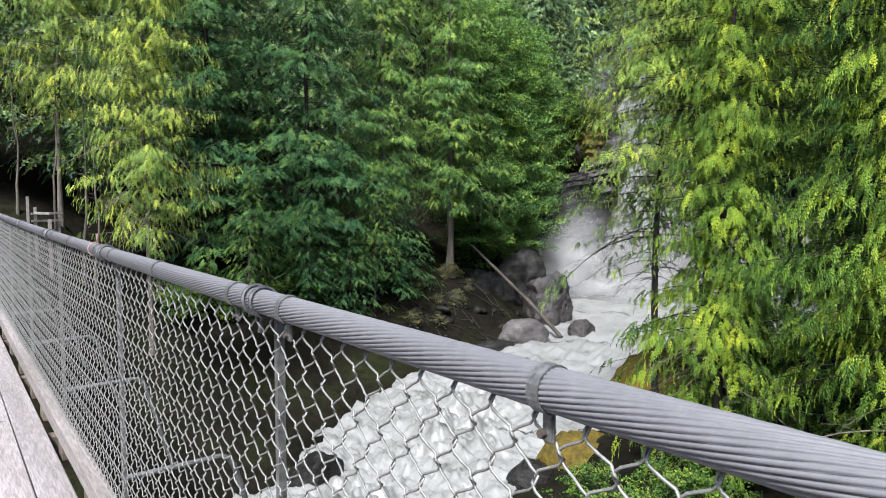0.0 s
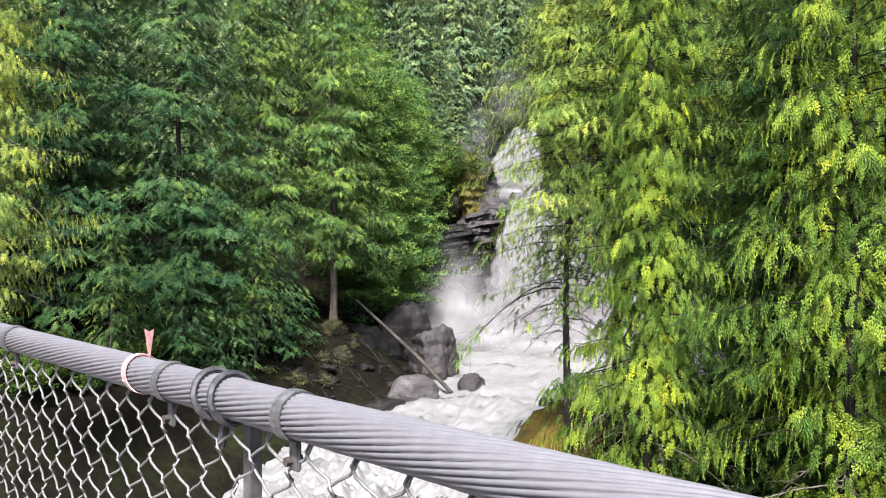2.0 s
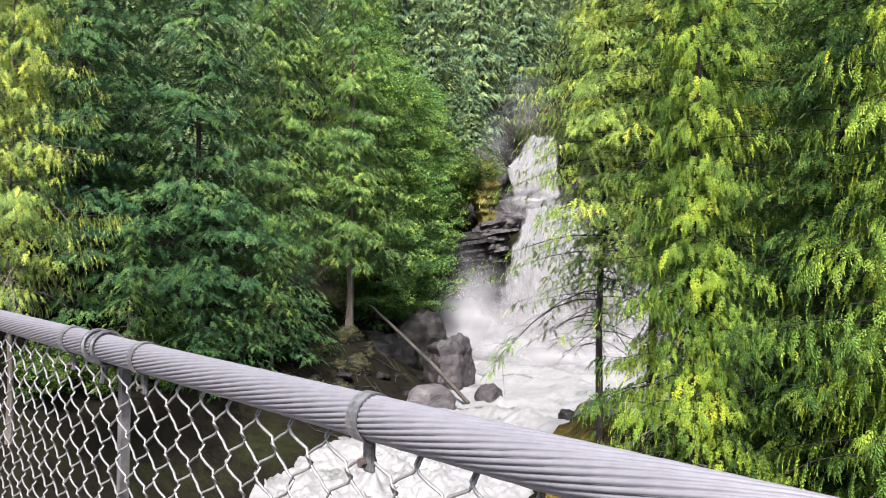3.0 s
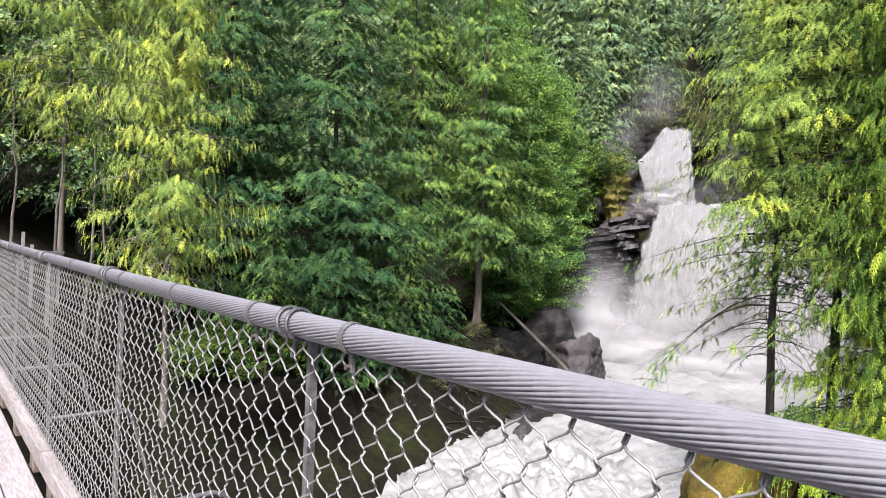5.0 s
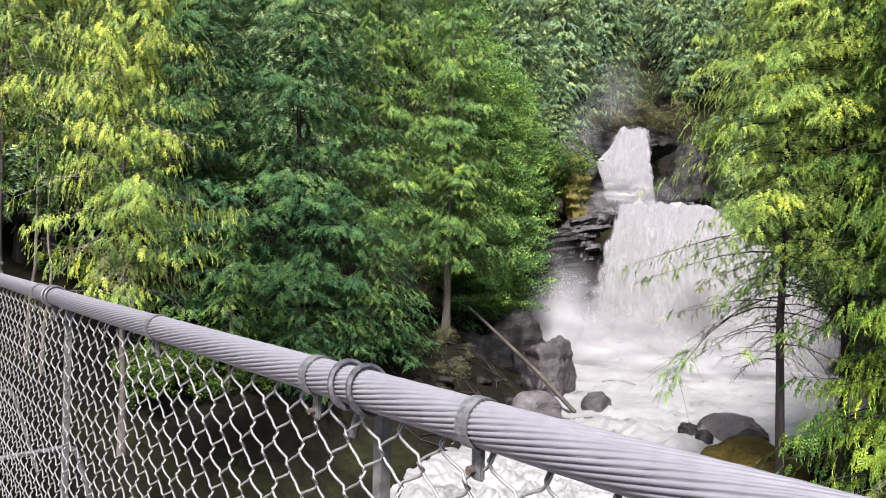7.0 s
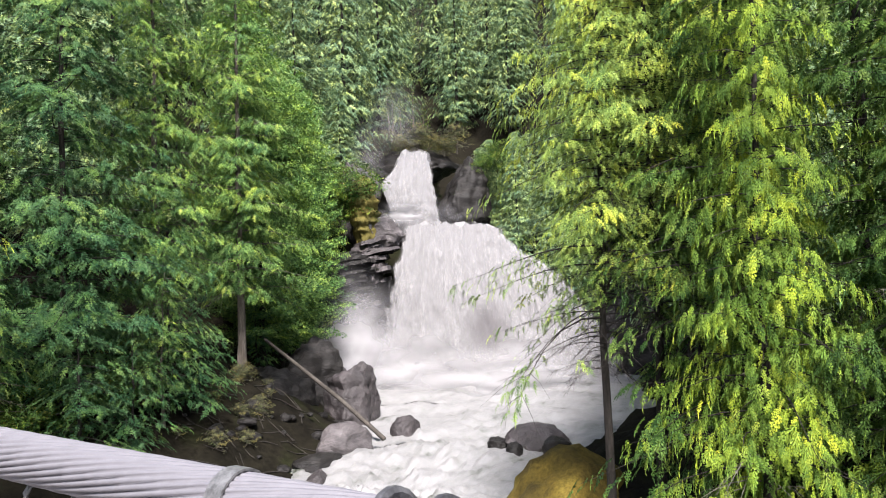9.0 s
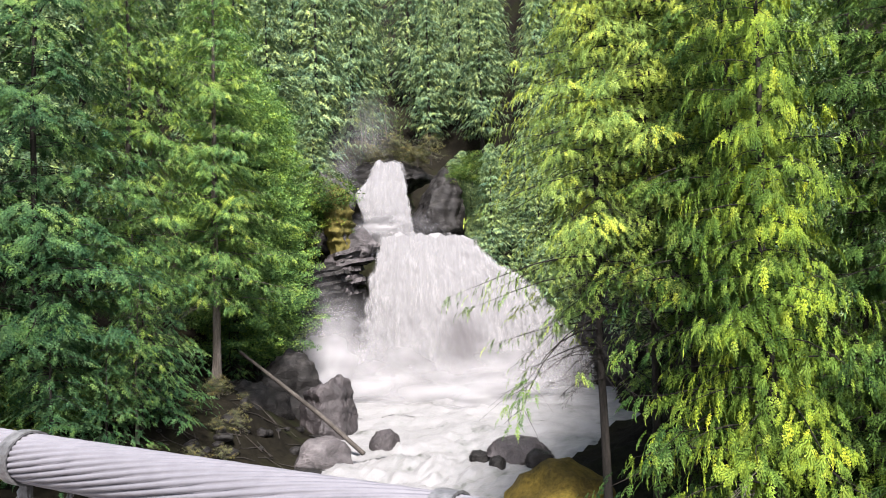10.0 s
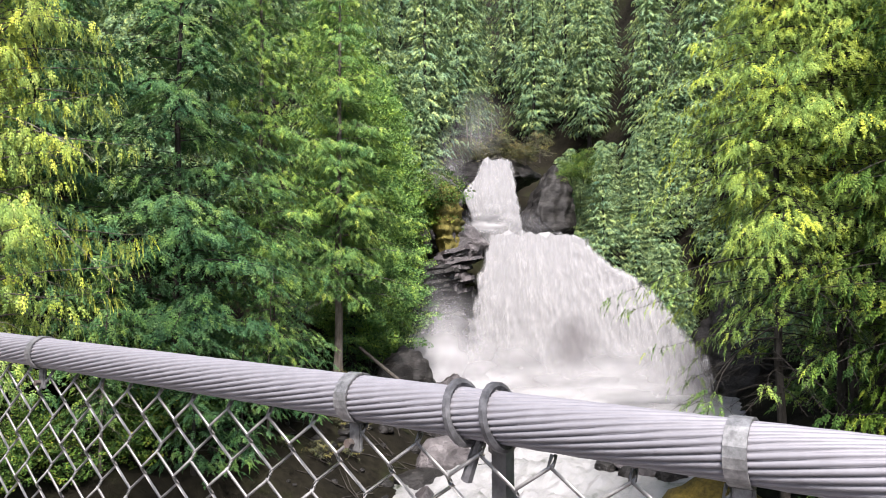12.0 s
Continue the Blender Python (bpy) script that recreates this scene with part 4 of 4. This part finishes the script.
tagged(new("handrail_cable", cable_mesh()), "thick grey twisted steel cable as the bridge's handrail", "cable")

# planks laid along the deck, with butt joints
plank_w, gap = 0.138, 0.006
deck = tagged(new("deck"), "pale weathered plank deck of the suspension bridge", "bridge deck", kind="structure")
rngp = random.Random(3)


def plank_mesh(y0, y1, w, h, material):
    bm = bmesh.new()
    n = max(2, int((y1 - y0) / 0.6))
    rings = []
    for i in range(n + 1):
        y = y0 + (y1 - y0) * i / n
        z = sag(y)
        e = 0.004
        ring = [bm.verts.new((px, y, z + pz)) for px, pz in ((-w / 2, -h), (w / 2, -h), (w / 2, -e), (w / 2 - e, 0), (-w / 2 + e, 0), (-w / 2, -e))]
        rings.append(ring)
    for a, b in zip(rings, rings[1:]):
        for i in range(6):
            bm.faces.new((a[i], a[(i + 1) % 6], b[(i + 1) % 6], b[i]))
    bm.faces.new(rings[0][::-1])
    bm.faces.new(rings[-1])
    bmesh.ops.recalc_face_normals(bm, faces=bm.faces)
    me = bpy.data.meshes.new("plank")
    bm.to_mesh(me)
    bm.free()
    me.materials.append(material)
    return me


DECK_Z = 0.05
for k in range(8):
    x = 0.335 - plank_w / 2 - k * (plank_w + gap)
    y = Y0 - rngp.uniform(0, 2.0)
    while y < Y1:
        ln = rngp.choice((2.4, 3.0, 3.0, 3.6))
        ob = under(new("plank", plank_mesh(y, y + ln - 0.006, plank_w, 0.045, M_plank)), deck)
        ob.location = (x, 0, DECK_Z + rngp.uniform(-0.003, 0.003))
        y += ln

y = Y0
while y < Y1:
    ln = 3.6
    ob = new("kerb_rail", plank_mesh(y, y + ln - 0.01, 0.06, 0.085, M_kerb))
    ob.location = (0.387, 0, DECK_Z + 0.115)
    tagged(ob, "pale weathered timber kerb along the deck's edge", "kerb", "kerb timbers")
    for q in np.arange(y + 0.2, y + ln, 0.76):
        bm = bmesh.new()
        box(bm, -0.026, 0.028, q, q + 0.14, sag(q) - 0.162, sag(q) - 0.084)
        part("spacer_block", bm, M_beam, ob)
    y += ln
for k in range(-9, 22):
    y = 1.3 + 1.526 * k
    bm = bmesh.new()
    box(bm, -0.95, 0.44, y - 0.05, y + 0.05, DECK_Z - 0.19 + sag(y), DECK_Z - 0.047 + sag(y), 0.006)
    ob = part("cross_beam", bm, M_beam, None)
    tagged(ob, "dark timber cross beam under the deck", "beam", "cross beams")

# fence
fence = tagged(new("chain_link_fence"), "galvanised chain-link mesh hung below the handrail cable", "fence")
HALF, STEP = 0.037, 0.037
ROWS = 28
TOP = RAIL_Z - 0.032


def wire_points(fine):
    """One zigzag wire of the mesh, bowed between its hooks."""
    pts = []
    for j in range(ROWS):
        sgn = 1 if j % 2 else -1
        z = TOP - j * STEP
        yy = sgn * (HALF / 2 + 0.0024)
        k = sgn * 0.0028
        pts.append((-k, yy * 0.97, z + 0.0045))
        pts.append((k, yy, z - 0.0035))
        if fine and j < ROWS - 1:
            pts.append((k * 1.2, yy * 0.66, z - STEP * 0.32))
            pts.append((k * 0.9, yy * 0.02, z - STEP * 0.5))
            pts.append((-k * 0.2, -yy * 0.62, z - STEP * 0.68))
    return np.array(pts)


wv, wf = tube(wire_points(True), 0.0019, 5)
wire_even = mesh_np("wire", wv, wf, M_wire, True)
wire_odd = mesh_np("wire", wv * np.array([1, -1, 1]), wf[:, ::-1], M_wire, True)
ws, wsf = tube(wire_points(False), 0.0021, 3)
rest = Pile()
n_wire = int((Y1 - 0.2) / HALF)
for i in range(n_wire):
    y = 0.2 + i * HALF
    if i < 300:
        ob = under(new("wire", wire_even if i % 2 else wire_odd), fence)
        ob.location = (RAIL_X + 0.004, y, sag(y))
    else:
        src = ws * np.array([1, 1 if i % 2 else -1, 1])
        fc = wsf
        rest.add(src + np.array([RAIL_X + 0.004, y, sag(y)]), fc if i % 2 else fc[:, ::-1])
ob = under(new("far_mesh", rest.mesh("far_mesh", M_wire, True)), fence)
tagged(ob, kind="stuff")


def ring(bm, y, r, width, thick, tilt=0.0, round_wire=False):
    n = 20
    rings = []
    prof = ((-width / 2, 0), (width / 2, 0), (width / 2, thick), (-width / 2, thick))
    if round_wire:
        prof = [(thick * math.cos(a), thick + thick * math.sin(a)) for a in np.linspace(0, 2 * math.pi, 6, endpoint=False)]
    for i in range(n):
        a = 2 * math.pi * i / n
        rings.append([bm.verts.new((math.cos(a) * (r + h), y + w + tilt * math.sin(a), math.sin(a) * (r + h))) for w, h in prof])
    for i in range(n):
        a, b = rings[i], rings[(i + 1) % n]
        for j in range(len(prof)):
            bm.faces.new((a[j], b[j], b[(j + 1) % len(prof)], a[(j + 1) % len(prof)]))


def strap_clamp(y):
    root = new("cable_clamp")
    root.location = (RAIL_X, y, RAIL_Z + sag(y))
    bm = bmesh.new()
    ring(bm, 0, RAIL_R + 0.0005, 0.017, 0.002)
    part("band", bm, M_clamp, root)
    bm = bmesh.new()
    box(bm, -0.003, 0.003, -0.0085, 0.0085, -RAIL_R - 0.034, -RAIL_R - 0.001, 0.002)
    tail = part("tail", bm, M_clamp, root)
    bm = bmesh.new()
    bmesh.ops.create_cone(bm, cap_ends=True, segments=6, radius1=0.005, radius2=0.005, depth=0.02, matrix=Matrix.Translation((0, 0.004, -RAIL_R - 0.024)) @ Matrix.Rotation(radians(90), 4, "Y"))
    part("bolt", bm, M_bolt, tail, "dark rusty bolt")
    return tagged(root, "grey metal strap clamp bolted round the handrail cable", "clamp", "strap clamps on the cable")


def tie(y):
    root = new("wire_tie")
    root.location = (RAIL_X, y, RAIL_Z + sag(y))
    for off in (-0.02, 0.02):
        bm = bmesh.new()
        ring(bm, off, RAIL_R, 0.008, 0.0042, 0.006, True)
        part("loop", bm, M_tie, root)
    bm = bmesh.new()
    bmesh.ops.create_cone(bm, cap_ends=True, segments=8, radius1=0.006, radius2=0.005, depth=0.05, matrix=Matrix.Translation((0.008, 0.014, -RAIL_R - 0.018)) @ Matrix.Rotation(radians(20), 4, "X"))
    part("twisted_end", bm, M_tie, root)
    return tagged(root, "doubled grey wire tie wrapped round the handrail cable", "wire tie", "wire ties on the cable")


def post(y):
    root = new("fence_post")
    root.location = (RAIL_X + 0.03, y, sag(y))
    bm = bmesh.new()
    box(bm, 0, 0.003, -0.008, 0.008, -0.12, RAIL_Z - RAIL_R - 0.012)
    box(bm, 0.003, 0.016, -0.008, -0.005, -0.12, RAIL_Z - RAIL_R - 0.012)
    part("angle_upright", bm, M_steel, root)
    me = Pile()
    me.add(*tube([(0.58, 0, -0.32), (0.5, 0, -0.04), (0.455, 0, 0.12), (0.43, 0, 0.2), (0.405, 0, 0.238), (0.37, 0, 0.25), (0.01, 0, 0.24)], 0.012, 8))
    under(new("outrigger_pipe", me.mesh("outrigger_pipe", M_steel, True)), root)
    return tagged(root, "galvanised angle-iron fence post with a bent pipe outrigger", "post", "fence posts")


tie0, post0, clamp0 = tie(1.3), post(1.3), strap_clamp(0.49)
for k in range(1, 21):
    y = 1.3 + 1.526 * k
    copy_thing(tie0, pose(RAIL_X, y, RAIL_Z + sag(y)))
    copy_thing(post0, pose(RAIL_X + 0.03, y, sag(y)))
for y in (1.16, 1.43, 2.06, 2.68, 2.96, 3.62, 4.18, 4.5, 5.66, 6.06, 6.61, 7.19, 7.5, 8.1, 9.1, 9.8, 10.27, 10.6, 11.13, 11.75, 12.14, 12.82, 13.5, 14.3, 15.2, 15.9, 16.8, 17.6, 18.4, 19.2, 20.0, 21.0, 22.0):
    copy_thing(clamp0, pose(RAIL_X, y, RAIL_Z + sag(y)))

# pink marker ribbon tied round the cable
ribbon = new("marker_ribbon")
ribbon.location = (RAIL_X, 3.05, RAIL_Z + sag(3.05))
bm = bmesh.new()
ring(bm, 0, RAIL_R + 0.0015, 0.013, 0.0015, 0.01)
part("band", bm, M_ribbon, ribbon)
bm = bmesh.new()
vs = [bm.verts.new(p) for p in ((0.006, -0.011, 0.022), (0.006, -0.005, 0.022), (0.004, 0.003, 0.062), (0.006, -0.008, 0.059), (0.008, -0.019, 0.063))]
fc = bm.faces.new(vs)
bmesh.ops.solidify(bm, geom=[fc], thickness=0.001)
part("loose_end", bm, M_ribbon, ribbon)
tagged(ribbon, "faded pink plastic ribbon knotted round the cable", "ribbon")

# fallen log
lp = np.array([(31.35, 31.8, -7.5), (30.9, 34.2, -5.6), (30.4, 36.5, -3.95), (29.8, 38.9, -2.2)])
tagged(new("fallen_log", mesh_np("fallen_log", *tube(lp, (0.13, 0.12, 0.11, 0.08), 9), M_log, True)), "bare brown fallen log leaning down to the water", "log")

# driftwood and stones along the far shore
rd = random.Random(21)
for i in range(46):
    x, y = rd.uniform(20, 32), 0
    y = 31.6 + (x - 22) * 0.25 + rd.uniform(0, 4.5)
    a, ln = rd.uniform(0, math.pi), rd.uniform(0.5, 2.2)
    z = rough_height(x, y) + 0.06
    pts = [(x + math.cos(a) * ln * k, y + math.sin(a) * ln * k, rough_height(x + math.cos(a) * ln * k, y + math.sin(a) * ln * k) + 0.06) for k in (-0.5, 0, 0.5)]
    tagged(new("driftwood", mesh_np("driftwood", *tube(pts, (0.03, 0.026, 0.014), 6), M_bark, True)), "grey driftwood stick lying on the shore", "driftwood", "driftwood on the shore")
for i in range(34):
    x = rd.uniform(19, 33)
    y = 31.2 + (x - 21) * 0.3 + rd.uniform(-0.6, 4.5)
    r = rd.uniform(0.12, 0.55) * rd.uniform(0.5, 1.0)
    tagged(rock("small wet stone on the dark shore", (x, y, rough_height(x, y) + 0.1 * r), (r, r * rd.uniform(0.7, 1.2), r * rd.uniform(0.5, 0.8)), 40 + i, M_rock_dark, sub=2, name="stone"), group="stones on the shore")

for i in range(22):
    x = rd.uniform(19.5, 29.5)
    y = 33.2 + (x - 20) * 0.3 + rd.uniform(-0.5, 3.6)
    tree(brush, x, y, "low tangle of brown twigs and leaves on the dark shore", "brush", rd.uniform(0.16, 0.38), rd.uniform(0, 360), "brush on the shore", name="brush")

# timber railing of the landing at the bridge's far end
landing = new("landing_railing")
for x, y, top, w in ((3.1, 31.6, 0.75, 0.05), (3.95, 32.0, 0.42, 0.05), (3.5, 30.9, 0.3, 0.06), (2.95, 32.6, 1.15, 0.05)):
    bm = bmesh.new()
    g = rough_height(x, y) - 0.2
    box(bm, x - w, x + w, y - w, y + w, g, top, 0.008)
    part("post", bm, M_kerb, landing)
for z0, (xa, ya), (xb, yb) in ((0.5, (2.95, 31.55), (4.1, 32.02)), (0.22, (2.95, 31.55), (4.1, 32.02)), (0.52, (3.5, 30.85), (3.05, 31.5))):
    bm = bmesh.new()
    ln, a = math.hypot(xb - xa, yb - ya), math.atan2(yb - ya, xb - xa)
    box(bm, -ln / 2, ln / 2, -0.02, 0.02, -0.045, 0.045, 0.006)
    bmesh.ops.transform(bm, matrix=pose((xa + xb) / 2, (ya + yb) / 2 - 0.07, z0, 0, 0, math.degrees(a)), verts=bm.verts)
    part("rail", bm, M_kerb, landing)
tagged(landing, "weathered timber railing at the landing beyond the bridge", "railing")
